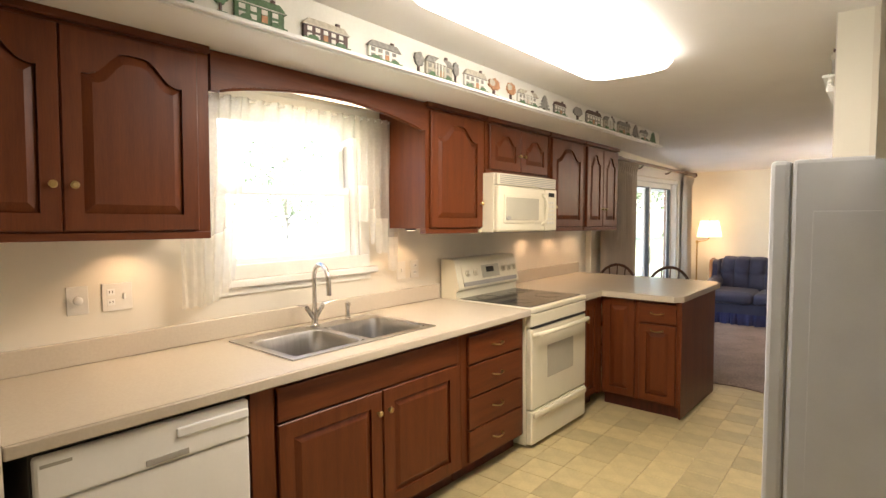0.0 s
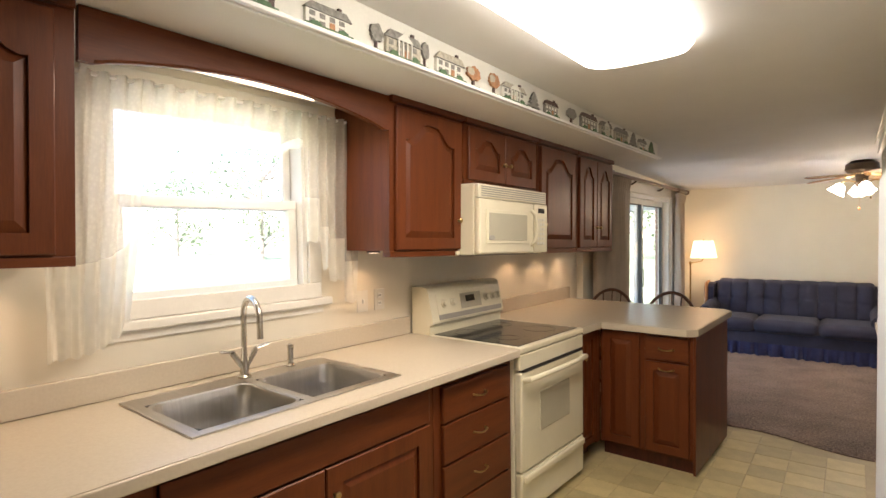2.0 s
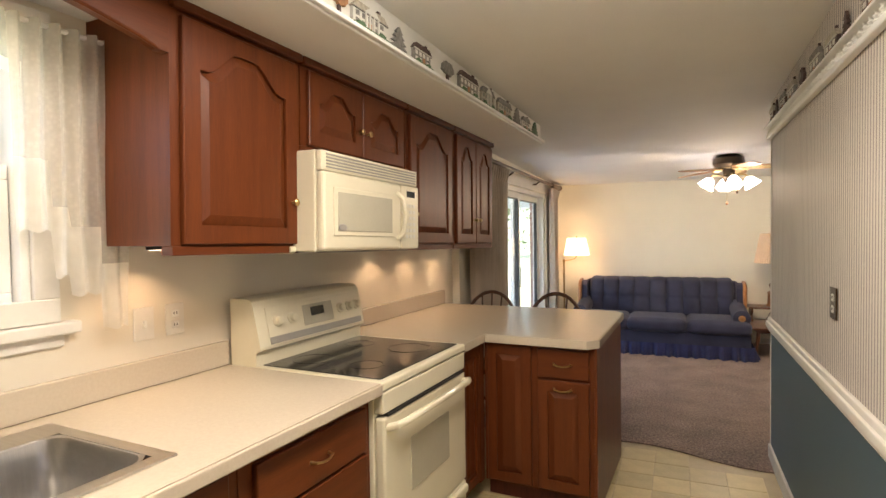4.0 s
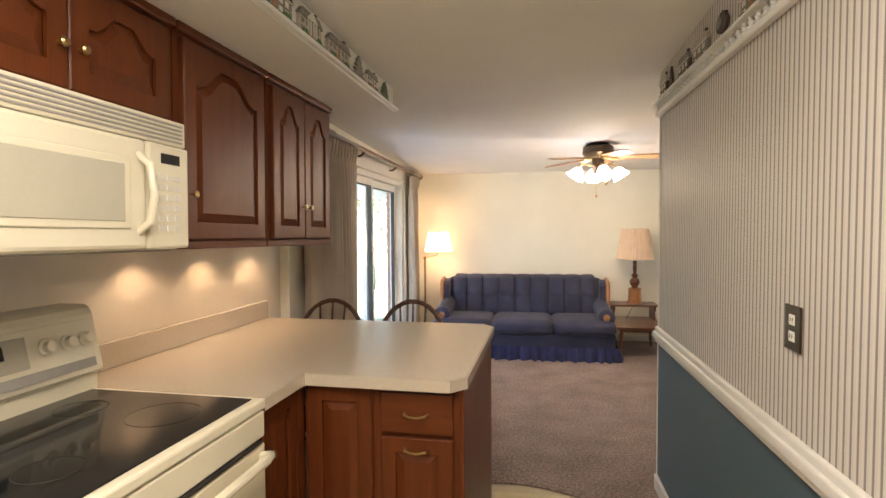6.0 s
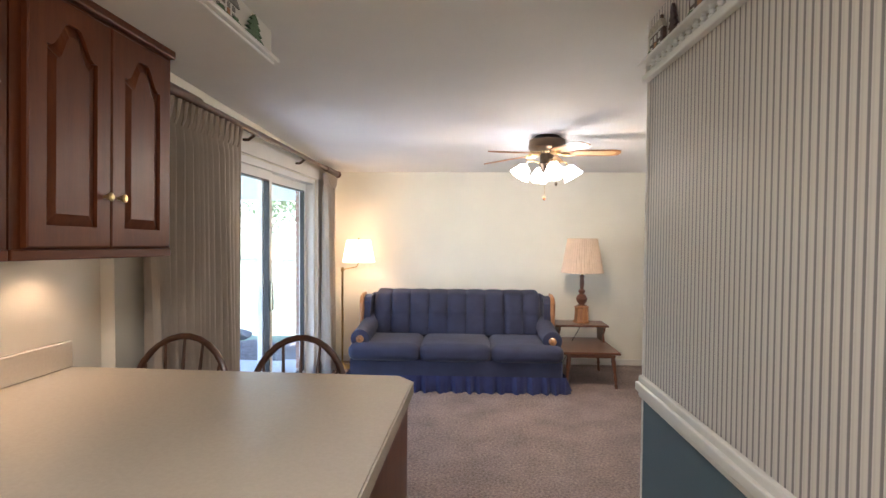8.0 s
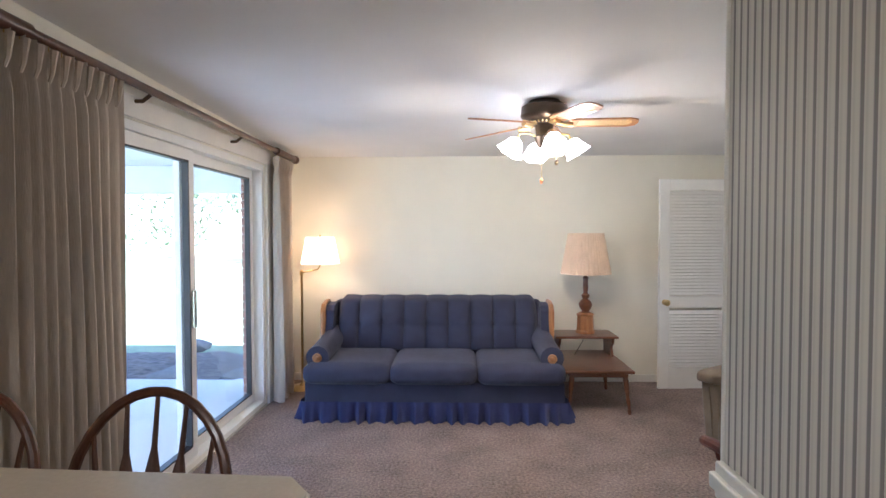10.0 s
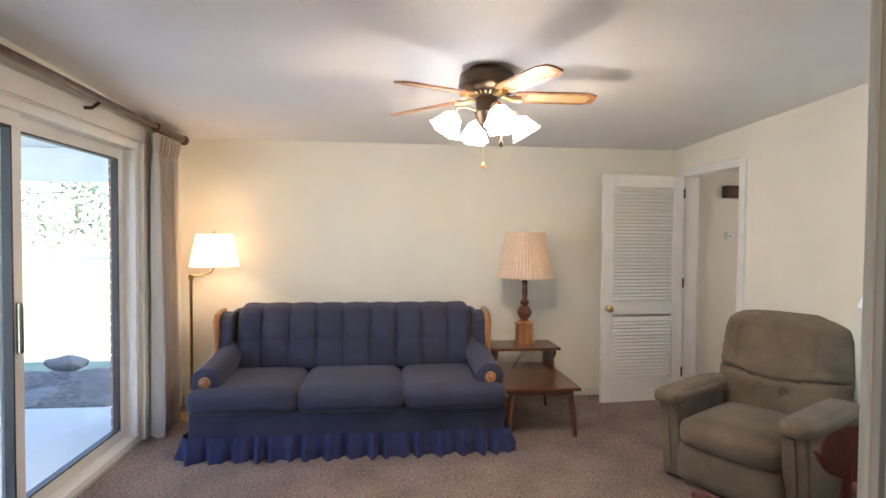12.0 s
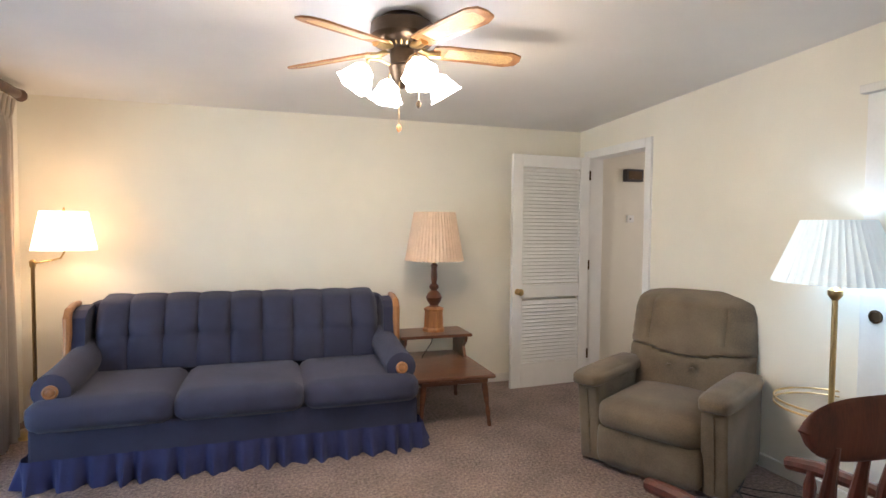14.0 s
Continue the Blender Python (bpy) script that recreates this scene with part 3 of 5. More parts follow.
for y0, y1 in bowls:
    def rr(x0, x1, y0, y1, r, n=5):
        out = []
        for cx, cy, a0 in ((x1 - r, y1 - r, 0), (x0 + r, y1 - r, 90), (x0 + r, y0 + r, 180), (x1 - r, y0 + r, 270)):
            out += [(cx + r * math.cos(radians(a0 + 90 * i / n)), cy + r * math.sin(radians(a0 + 90 * i / n))) for i in range(n + 1)]
        return out
    b = bmesh.new()
    rings = []
    for ins_, z in ((-0.006, 0.0075), (0.004, 0.004), (0.014, -0.03), (0.022, -0.15), (0.05, -0.172), (0.15, -0.176)):
        rings.append([b.verts.new((p[0], p[1], z)) for p in rr(bx0 + ins_, bx1 - ins_, y0 + ins_, y1 - ins_, max(0.03, 0.06 - ins_ * 0.2) if ins_ < 0.1 else 0.03)])
    for p, q in zip(rings, rings[1:]):
        for i in range(len(p)):
            b.faces.new((p[i], p[(i + 1) % len(p)], q[(i + 1) % len(p)], q[i]))
    b.faces.new(rings[-1])
    bowl = part("bowl", b, STEEL, sk, smooth=True)
    part("drain", lathe([(0.04, 0), (0.042, 0.003), (0.03, 0.004), (0.02, 0.001)], 16, ((bx0 + bx1) / 2, (y0 + y1) / 2, -0.177)), NICKEL, bowl, smooth=True)
tap = thing("kitchen_tap", K @ pose(0.165, -0.1, 0.937), "brushed steel gooseneck tap with two lever handles", "tap")
part("base", lathe([(0.028, 0), (0.028, 0.008), (0.02, 0.014), (0.017, 0.06), (0.015, 0.1)], 16), NICKEL, tap, smooth=True)
pts = [(0, 0, 0.08), (0, 0, 0.26)] + [(0.085 - 0.085 * math.cos(radians(a)), -0.03 * (1 - math.cos(radians(a))) / 2, 0.26 + 0.085 * math.sin(radians(a))) for a in range(15, 181, 15)] + [(0.172, -0.03, 0.19)]
part("spout", tube(pts, 0.0125, 12), NICKEL, tap, smooth=True)
for s in (-1, 1):
    part("lever", tube([(0, 0, 0.035), (0, s * 0.045, 0.1), (0.0, s * 0.055, 0.115)], [0.011, 0.013, 0.013], 10), NICKEL, tap, smooth=True)
    part("handle", tube([(0, s * 0.05, 0.118), (0.01, s * 0.115, 0.13)], [0.007, 0.005], 8), NICKEL, tap, smooth=True)
soap = thing("soap_dispenser", K @ pose(0.15, 0.14, 0.937), "brushed steel soap pump beside the tap", "soap pump")
part("body", lathe([(0.02, 0), (0.02, 0.006), (0.013, 0.012), (0.013, 0.075), (0.015, 0.08), (0.015, 0.1), (0.008, 0.104)], 14), NICKEL, soap, smooth=True)
part("nozzle", tube([(0, 0, 0.092), (0.045, -0.02, 0.094)], [0.006, 0.005], 8), NICKEL, soap, smooth=True)

# ---- dishwasher ----
dw = thing("dishwasher", K @ pose(0.02, -1.5, 0), "white dishwasher with a recessed handle under the worktop", "dishwasher")
part("body", box(0, 0.72, 0, 0.67, 0.1, 0.872), DARK, dw)
part("door_panel", box(0.722, 0.748, 0.005, 0.665, 0.12, 0.72, 0.008), WHITEAP, dw)
cp = part("control_panel", box(0.722, 0.756, 0.005, 0.665, 0.725, 0.865, 0.01), WHITEAP, dw)
part("handle_recess", box(0.75, 0.758, 0.3, 0.44, 0.735, 0.757, 0.003), GREYP, cp)
part("latch_bar", box(0.75, 0.764, 0.4, 0.66, 0.8, 0.835, 0.006), WHITEAP, cp)
part("badge", box(0.753, 0.7575, 0.02, 0.1, 0.832, 0.842), GREYP, cp, "small grey maker's mark")
part("kick_plate", box(0.6, 0.66, 0.005, 0.665, 0.0, 0.098), DARK, dw)

# ---- range ----
rg = thing("electric_range", K @ pose(0.03, 1.102, 0), "bisque freestanding electric range with black glass top", "range")
W = 0.762
part("body", box(0, 0.72, 0, W, 0.02, 0.895, 0.004), APPL, rg)
part("cooktop_frame", box(0.05, 0.765, -0.002, W + 0.002, 0.897, 0.932, 0.008), APPL, rg)
ct = part("glass_cooktop", box(0.15, 0.735, 0.03, W - 0.03, 0.9325, 0.936, 0.001), BLACK, rg, "black ceramic glass cooktop")
for cx, cy, r in ((0.28, 0.2, 0.09), (0.28, 0.56, 0.07), (0.56, 0.2, 0.07), (0.56, 0.56, 0.1)):
    part("burner_ring", tube([(cx + r * math.cos(radians(a)), cy + r * math.sin(radians(a)), 0.9358) for a in range(0, 360, 12)], 0.0012, 4, closed=True), DARK, ct)
bkp = prism([(0.0, 0.9), (0.14, 0.9), (0.142, 0.985), (0.15, 0.992), (0.165, 1.0), (0.166, 1.012), (0.128, 1.185), (0.118, 1.205), (0.1, 1.215), (0.0, 1.215)], "y", 0.0, W)
bg = part("backguard", bkp, APPL, rg)
BG = pose(0.148, 0, 1.1, 0, -12.4, 0)
face = part("control_face", box(0.0, 0.004, 0.06, W - 0.03, -0.085, 0.075, 0.003), APPL, bg, m=BG)
part("grey_band", box(0.004, 0.007, 0.06, W - 0.03, -0.085, -0.055), GREYP, bg, m=BG)
part("display", box(0.004, 0.007, 0.345, 0.44, 0.0, 0.04), BLACK, bg, m=BG)
part("keypad", box(0.004, 0.006, 0.29, 0.51, -0.04, 0.055, 0.001), APPL2, bg, m=BG)
for y in (0.12, 0.21, 0.57, 0.645, 0.71):
    k = lathe([(0.026, 0), (0.026, 0.006), (0.019, 0.01), (0.017, 0.026), (0.012, 0.028)], 18)
    k.transform(Matrix.Translation((0.004, y, 0.01)) @ Matrix.Rotation(radians(90), 4, "Y"))
    part("knob", k, APPL, bg, smooth=True, m=BG)
part("vent_trim", box(0.722, 0.762, 0.002, W - 0.002, 0.81, 0.893, 0.006), APPL, rg)
od = part("oven_door", box(0.722, 0.765, 0.004, W - 0.004, 0.262, 0.795, 0.01), APPL, rg)
part("oven_window", box(0.762, 0.768, 0.2, 0.56, 0.44, 0.66, 0.003), APPL2, od, "tinted oven window")
part("vent_slot", box(0.735, 0.767, 0.03, W - 0.03, 0.797, 0.808), DARK, rg)
hd = [(0.762, 0.03, 0.755), (0.8, 0.04, 0.765), (0.812, 0.08, 0.768), (0.815, W / 2, 0.768), (0.812, W - 0.08, 0.768), (0.8, W - 0.04, 0.765), (0.762, W - 0.03, 0.755)]
part("oven_handle", tube(hd, 0.015, 10), APPL, od, smooth=True)
dr = part("storage_drawer", box(0.722, 0.765, 0.004, W - 0.004, 0.03, 0.255, 0.01), APPL, rg)
part("drawer_lip", box(0.76, 0.785, 0.02, W - 0.02, 0.205, 0.245, 0.01), APPL, dr)
for y in (0.08, W - 0.08):
    part("foot", lathe([(0.02, 0), (0.02, 0.03)], 10, (0.6, y, 0)), DARK, rg)

# ---- microwave ----
mw = thing("microwave", KU @ pose(0.002, 1.045, 1.425), "bisque over-the-range microwave under the short cabinet", "microwave")
W = 0.765
part("body", box(0, 0.515, 0, W, 0, 0.395, 0.006), APPL, mw)
part("underside", box(0.02, 0.5, 0.02, W - 0.02, -0.006, -0.001), GREYP, mw)
gr = part("vent_grille", box(0.516, 0.545, 0.002, W - 0.002, 0.315, 0.393, 0.006), APPL, mw)
for i in range(5):
    part("slat", box(0.543, 0.5485, 0.03, W - 0.02, 0.326 + i * 0.0125, 0.3315 + i * 0.0125), GREYP, gr)
md = part("door", box(0.516, 0.555, 0.002, 0.585, 0.004, 0.312, 0.012), APPL, mw)
part("window_frame", box(0.553, 0.56, 0.06, 0.52, 0.06, 0.255, 0.004), APPL, md)
part("window", box(0.558, 0.5625, 0.085, 0.495, 0.08, 0.235, 0.002), APPL2, md, "pale mesh microwave window")
badge = lathe([(0.028, 0), (0.028, 0.003), (0.02, 0.004)], 20)
badge.transform(Matrix.Translation((0.5625, 0.11, 0.095)) @ Matrix.Rotation(radians(90), 4, "Y") @ Matrix.Diagonal((0.5, 1, 1, 1)))
part("badge", badge, GREYP, md, "small oval maker's badge")
part("handle", tube([(0.55, 0.555, 0.05), (0.585, 0.56, 0.08), (0.595, 0.565, 0.16), (0.585, 0.56, 0.24), (0.55, 0.555, 0.27)], 0.011, 10), APPL, md, smooth=True)
pn = part("control_panel", box(0.516, 0.555, 0.588, W - 0.002, 0.004, 0.312, 0.008), APPL, mw)
part("display", box(0.553, 0.5565, 0.64, 0.72, 0.255, 0.285), BLACK, pn)
for i in range(6):
    for j in range(3):
        part("button", box(0.554, 0.558, 0.628 + j * 0.035, 0.652 + j * 0.035, 0.055 + i * 0.03, 0.072 + i * 0.03, 0.002), PAPER, pn)
part("vent_wing", prism([(0, 0), (0.4, -0.01), (0.42, 0.0), (0.42, 0.02), (0, 0.02)], "y", -0.03, -0.001), APPL, mw)

# ---- kitchen window ----
wd = thing("window_1", K @ pose(0, -0.1, 1.24), "white double-hung window over the sink", "window", kind="structure")
def ring(y0, y1, z0, z1, w, x0, x1, bev=0.004):
    b = box(x0, x1, y0, y1, z1 - w, z1, bev)
    box(x0, x1, y0, y1, z0, z0 + w, bev, bm=b)
    box(x0, x1, y0, y0 + w, z0 + w, z1 - w, bev, bm=b)
    box(x0, x1, y1 - w, y1, z0 + w, z1 - w, bev, bm=b)
    return b
part("casing", ring(-0.53, 0.53, -0.02, 0.95, 0.075, 0.001, 0.02), TRIM, wd)
part("jamb", ring(-0.459, 0.459, 0.001, 0.879, 0.03, -0.155, 0.0), WHITE, wd)
up = part("upper_sash", ring(-0.425, 0.425, 0.42, 0.85, 0.04, -0.12, -0.09), WHITE, wd)
lw = part("lower_sash", ring(-0.425, 0.425, 0.035, 0.47, 0.045, -0.075, -0.04), WHITE, wd)
for p, z0, z1, x in ((up, 0.46, 0.81, -0.105), (lw, 0.08, 0.425, -0.058)):
    g = part("pane", box(x - 0.002, x + 0.002, -0.385, 0.385, z0, z1), PANE, p)
    g.visible_shadow = False
part("sill", box(-0.005, 0.045, -0.58, 0.58, -0.06, -0.022, 0.006), TRIM, wd)
part("apron", box(0.001, 0.016, -0.54, 0.54, -0.1, -0.061, 0.004), TRIM, wd)


def lace(v0, v1, z0, z1, folds, edge, label, hem=0.3, flare=0.0):
    """edge(s): how far the lower edge is lifted along the width; hem: height of the embroidered part; flare: share of the width lost towards the floor."""
    c = thing("lace_curtain", K @ pose(0.09, v0, z0), label, "curtain", "lace window curtains")
    w, h = v1 - v0, z1 - z0

    def at(s, z):
        t = z / h
        x = 0.018 * math.sin(s * folds * 6.28 + 0.6 * math.sin(t * 4)) * (0.5 + 0.5 * t) + 0.008 * math.sin(s * 23 + z * 9) * (1 - t) + 0.012
        return (x, s * w * (1 - flare * (1 - t)), z)

    def upper(s, t):
        z0_ = edge(s) + hem
        return at(s, z0_ + (h - z0_) * t)

    def lower(s, t):
        scallop = 0.012 * abs(math.sin(s * folds * 3.1))
        return at(s, edge(s) + scallop + (hem - scallop) * t)
    part("cloth", sheet(upper, folds * 10, 18), LACE, c, smooth=True)
    part("embroidered_hem", sheet(lower, folds * 10, 10), LACEHEM, c, "denser embroidered lace hem", True)
    return c


lace(-0.78, -0.42, 1.1, 2.13, 6, lambda s: 0.015 + 0.11 * s ** 4, "long white lace curtain panel hanging beside the window", 0.33, 0.32)
lace(0.27, 0.6, 1.16, 2.13, 6, lambda s: 0.33 - 0.14 * (s > 0.3) - 0.06 * (s > 0.45) - 0.12 * (s > 0.72) + 0.01, "white lace curtain panel with a stepped hem", 0.22)
lace(-0.46, 0.3, 1.9, 2.13, 9, lambda s: 0.05 * (0.5 + 0.5 * math.sin(s * 15)), "sheer white lace valance across the window top", 0.05)
cr = thing("curtain_rod", K @ pose(0.09, -0.8, 2.12), "thin white curtain rod over the sink window", "rod")
part("rod", tube([(0, 0, 0), (0, 1.42, 0)], 0.008, 8), WHITE, cr, smooth=True)

# ---- plates and pucks ----
def plate(m, w, kinds, label, material, holes, cat="outlet"):
    p = thing("wall_outlet", m, label, cat)
    part("cover", box(0.001, 0.007, -w / 2, w / 2, -0.06, 0.06, 0.002), material, p)
    for i, k in enumerate(kinds):
        y = (i - (len(kinds) - 1) / 2) * 0.05
        if k == "o":
            for z in (-0.022, 0.022):
                s = part("socket", box(0.006, 0.009, y - 0.016, y + 0.016, z - 0.014, z + 0.014, 0.002), holes, p)
                for dy in (-0.006, 0.006):
                    part("slot", box(0.009, 0.0096, y + dy - 0.0015, y + dy + 0.0015, z - 0.004, z + 0.006), DARK, s)
        elif k == "d":
            b = lathe([(0.018, 0), (0.018, 0.012), (0.012, 0.016)], 16)
            b.transform(Matrix.Translation((0.007, y, 0)) @ Matrix.Rotation(radians(90), 4, "Y"))
            part("dial", b, holes, p, smooth=True)
        else:
            part("toggle", box(0.006, 0.018, y - 0.005, y + 0.005, -0.012, 0.012, 0.002), holes, p)
    return p


plate(K @ pose(0, -1.165, 1.2), 0.08, "d", "cream dimmer switch plate on the backsplash wall", TRIM, WHITE, "switch")
plate(K @ pose(0, -1.015, 1.2), 0.12, "ot", "cream double plate with outlet and switch", TRIM, WHITE)
plate(K @ pose(0, 0.72, 1.165), 0.08, "t", "cream switch plate beside the window", TRIM, WHITE, "switch")
plate(K @ pose(0, 0.85, 1.165), 0.08, "o", "cream outlet plate beside the window", TRIM, WHITE)
plate(pose(2.184, 3.8, 1.195, 0, 0, 180), 0.085, "o", "bronze-plated outlet on the striped wall", BRONZE, PAPER)
for v in PUCKS:
    p = thing("puck_light", KU @ pose(0.13, v, 1.448), "small black puck light under the wall cabinet", "light", "under-cabinet lights")
    part("housing", lathe([(0.036, -0.012), (0.036, 0.0), (0.03, 0.001)], 18), DARK, p)
    part("lens", lathe([(0.026, -0.0135), (0.026, -0.0125)], 18), PUCK, p)
fx = thing("ceiling_light", pose(1.25, 2.3, ceil_z(2.3) - 0.11), "large glowing white acrylic ceiling light box", "light")
def lightbox(ins, z):
    return [(x, y, z) for x, y in rr(-0.24 + ins, 0.24 - ins, -0.82 + ins, 0.82 - ins, 0.1)]
b = bmesh.new()
rs = [[b.verts.new(p) for p in lightbox(i, z)] for i, z in ((0.0, 0.13), (0.0, 0.05), (0.015, 0.025), (0.05, 0.012), (0.1, 0.008))]
for p, q in zip(rs, rs[1:]):
    for i in range(len(p)):
        b.faces.new((p[i], p[(i + 1) % len(p)], q[(i + 1) % len(p)], q[i]))
b.faces.new(rs[-1])
part("diffuser", b, LIGHTP, fx, smooth=True)
part("mounting_plate", box(-0.2, 0.2, -0.78, 0.78, 0.095, 0.108), WHITE, fx)
for y in (-0.826, 0.822):
    part("end_clip", box(-0.03, 0.03, y, y + 0.004, 0.06, 0.125), WHITE, fx)

# ---- wooden village pieces on their ledges ----
rnd = random.Random(4)


def blob(w, h, lo, seed):
    """A leafy outline above the height lo."""
    q = random.Random(seed)
    k = [q.uniform(0.82, 1.1) for _ in range(26)]
    return [(w * (0.5 + 0.46 * k[i] * math.cos(2 * math.pi * i / 26)), lo + (h - lo) * (0.5 + 0.46 * k[i] * math.sin(2 * math.pi * i / 26))) for i in range(26)]


def village_tree(m, w, h, material, pine=False):
    c = thing("village_tree", m, "small painted wooden %s standing on the ledge" % ("pine" if pine else "round tree"), "ornament", "village ornaments")
    part("trunk", box(0.0, 0.01, w * 0.44, w * 0.56, 0, h * 0.4), BROWNP, c)
    if pine:
        for i in range(4):
            z, q = h * (0.16 + 0.2 * i), 0.5 - 0.1 * i
            part("bough", prism([(w * (0.5 - q), z), (w * (0.5 + q), z), (w * 0.5, z + h * 0.3 if i < 3 else h)], "x", 0.001 + 0.0006 * i, 0.011 + 0.0006 * i), material, c)
    else:
        part("foliage", prism(blob(w, h, h * 0.3, int(w * 997)), "x", 0.001, 0.013), material, c)
        part("foliage_patch", prism(blob(w * 0.55, h * 0.9, h * 0.5, int(h * 991)), "x", 0.013, 0.0145), GREYPR if material is not ORANGEP else TANP, c)
    part("stand", box(0.0, 0.02, w * 0.2, w * 0.8, 0, h * 0.05), GREENP, c)
    return c


def village_house(m, w, h, wall, roof, portico=False, cols=4, bush=True):
    c = thing("village_house", m, "small painted wooden house front standing on the ledge", "ornament", "village ornaments")
    body = [(0, 0), (w, 0), (w, h * 0.62), (0, h * 0.62)]
    part("front", prism(body, "x", 0.0, 0.014), wall, c)
    part("roof", prism([(-0.01, h * 0.6), (w + 0.01, h * 0.6), (w * 0.9, h * 0.86), (w * 0.1, h * 0.86)], "x", 0.001, 0.018), roof, c)
    part("chimney", box(0.002, 0.012, w * 0.74, w * 0.82, h * 0.8, h), BROWNP, c)
    if portico:
        part("gable", prism([(w * 0.26, h * 0.6), (w * 0.74, h * 0.6), (w * 0.5, h * 0.92)], "x", 0.0185, 0.023), PAPER, c)
        for i in range(4):
            y = w * (0.3 + 0.125 * i)
            part("column", box(0.0185, 0.023, y, y + w * 0.03, 0, h * 0.6), PAPER, c)
    dark = PAPER if wall in (GREYPR, GREENP, BROWNP) else GREYPR
    for j in range(2):
        for i in range(cols):
            y0, z0 = w * (0.07 + 0.9 * i / cols), h * (0.1 + 0.27 * j)
            door = j == 0 and i == cols // 2
            part("door" if door else "window", box(0.0142, 0.0158, y0, y0 + w * 0.5 / cols, 0.002 if door else z0, z0 + h * (0.24 if door else 0.17)), ORANGEP if door else dark, c)
    part("eave", box(0.0142, 0.02, -0.004, w + 0.004, h * 0.585, h * 0.61), dark, c)
    if bush:
        for k in (0.06, 0.68):
            part("bush", prism([(w * k + p[0], p[1]) for p in blob(w * 0.26, h * 0.2, 0, int(w * 800 + k * 9))], "x", 0.0185, 0.024), GREENP, c)
    part("stand", box(0.0, 0.026, -0.008, w + 0.008, -0.001, 0.006), GREENP, c)
    return c


SB = KU @ pose(0.752, 0, 2.2235)
VILLAGE = ((-1.3, 0.26, "h", BROWNP, GREYPR), (-0.96, 0.06, "t", GREENP, 0), (-0.88, 0.2, "h", GREENP, GREENP), (-0.59, 0.22, "h", BROWNP, TANP), (-0.25, 0.19, "h", PAPER, GREYPR), (0.04, 0.075, "t", GREYPR, 0),
    (0.125, 0.2, "p", TANP, GREYPR), (0.335, 0.05, "t", GREYPR, 0), (0.43, 0.19, "h", PAPER, TANP), (0.65, 0.115, "t", ORANGEP, 0), (0.83, 0.1, "t", ORANGEP, 0), (0.95, 0.22, "p", PAPER, TANP),
    (1.2, 0.14, "n", GREYPR, 0), (1.39, 0.15, "h", GREYPR, BROWNP), (1.66, 0.15, "t", GREYPR, 0), (1.86, 0.24, "h", GREYPR, BROWNP), (2.16, 0.19, "p", TANP, GREYPR), (2.42, 0.24, "h", TANP, GREYPR),
    (2.71, 0.17, "n", GREYPR, 0), (2.9, 0.16, "h", PAPER, GREYPR), (3.12, 0.17, "n", GREENP, 0))
for v, w, k, m1, m2 in VILLAGE:
    h = rnd.uniform(0.095, 0.12)
    if k in "tn":
        village_tree(SB @ pose(0, v, 0), w, h, m1, k == "n")
    else:
        village_house(SB @ pose(0, v, 0), w, h, m1, m2, k == "p", 5 if w > 0.2 else 4)
structure("soffit_front", box(0.7502, 0.7512, -3.2, 3.388, 2.2, 2.4), PAPER, "cream painted board on the soffit front", KU, category="soffit")
structure("trim_ledge", box(0.7625, 0.785, -3.2, 3.395, 2.206, 2.222, 0.004), WHITE, "narrow white ledge along the soffit edge", KU, category="shelf")
shelf = thing("gallery_shelf", SW @ pose(0, 2.9, 2.045), "white wooden ledge with a spindle gallery on the striped wall", "shelf")
part("lower_moulding", box(-0.03, -0.0015, 0, 2.445, 0, 0.026, 0.006), WHITE, shelf)
part("backing", box(-0.004, -0.0015, 0, 2.44, 0.026, 0.062), TANP, shelf)
part("ledge", box(-0.046, -0.0015, 0, 2.448, 0.062, 0.073, 0.003), WHITE, shelf)
sp = lathe([(0.009, 0), (0.011, 0.006), (0.006, 0.012), (0.011, 0.02), (0.006, 0.028), (0.01, 0.036)], 8)
spm = bpy.data.meshes.new("spindle"); sp.to_mesh(spm); sp.free(); spm.materials.append(WHITE)
for i in range(46):
    o = new("spindle", spm)
    o.parent = shelf
    o.matrix_basis = pose(-0.018, 0.02 + i * 0.053, 0.026)
v = 2.98
k = 0
while v < 5.2:
    w = rnd.uniform(0.13, 0.2)
    m = SW @ pose(-0.004, v + w, 2.1185, 0, 0, 180)
    if k % 3 == 2:
        village_tree(m, w * 0.6, rnd.uniform(0.09, 0.13), BROWNP, k % 2 == 0)
    else:
        village_house(m, w, rnd.uniform(0.1, 0.14), (GREYPR, BROWNP)[k % 2], (TANP, GREYPR, BROWNP)[k % 3], False, 3)
    v += w + rnd.uniform(0.03, 0.1)
    k += 1

# ---- refrigerator and white cabinet ----
fr = thing("refrigerator", pose(2.085, 2.0, 0), "grey-white refrigerator with textured enamel sides", "refrigerator")
part("body", box(0.06, 0.74, 0, 0.78, 0.03, 1.7, 0.012), FRIDGE, fr)
part("door", box(0, 0.055, 0.004, 0.776, 0.06, 1.7, 0.014), FRIDGE, fr)
part("door_gasket", box(0.0555, 0.0595, 0.012, 0.768, 0.07, 1.69), GREYP, fr)
part("side_panel", box(0.115, 0.739, -0.004, -0.0005, 0.06, 1.545, 0.0015), FRIDGE, fr, "slightly raised textured side panel")
part("base_grille", box(0.04, 0.7, 0.02, 0.76, 0, 0.05), DARK, fr)
wc = thing("white_cabinet", pose(2.345, 1.42, 1.56), "white painted wall cabinet with a scalloped lower edge", "cabinet")
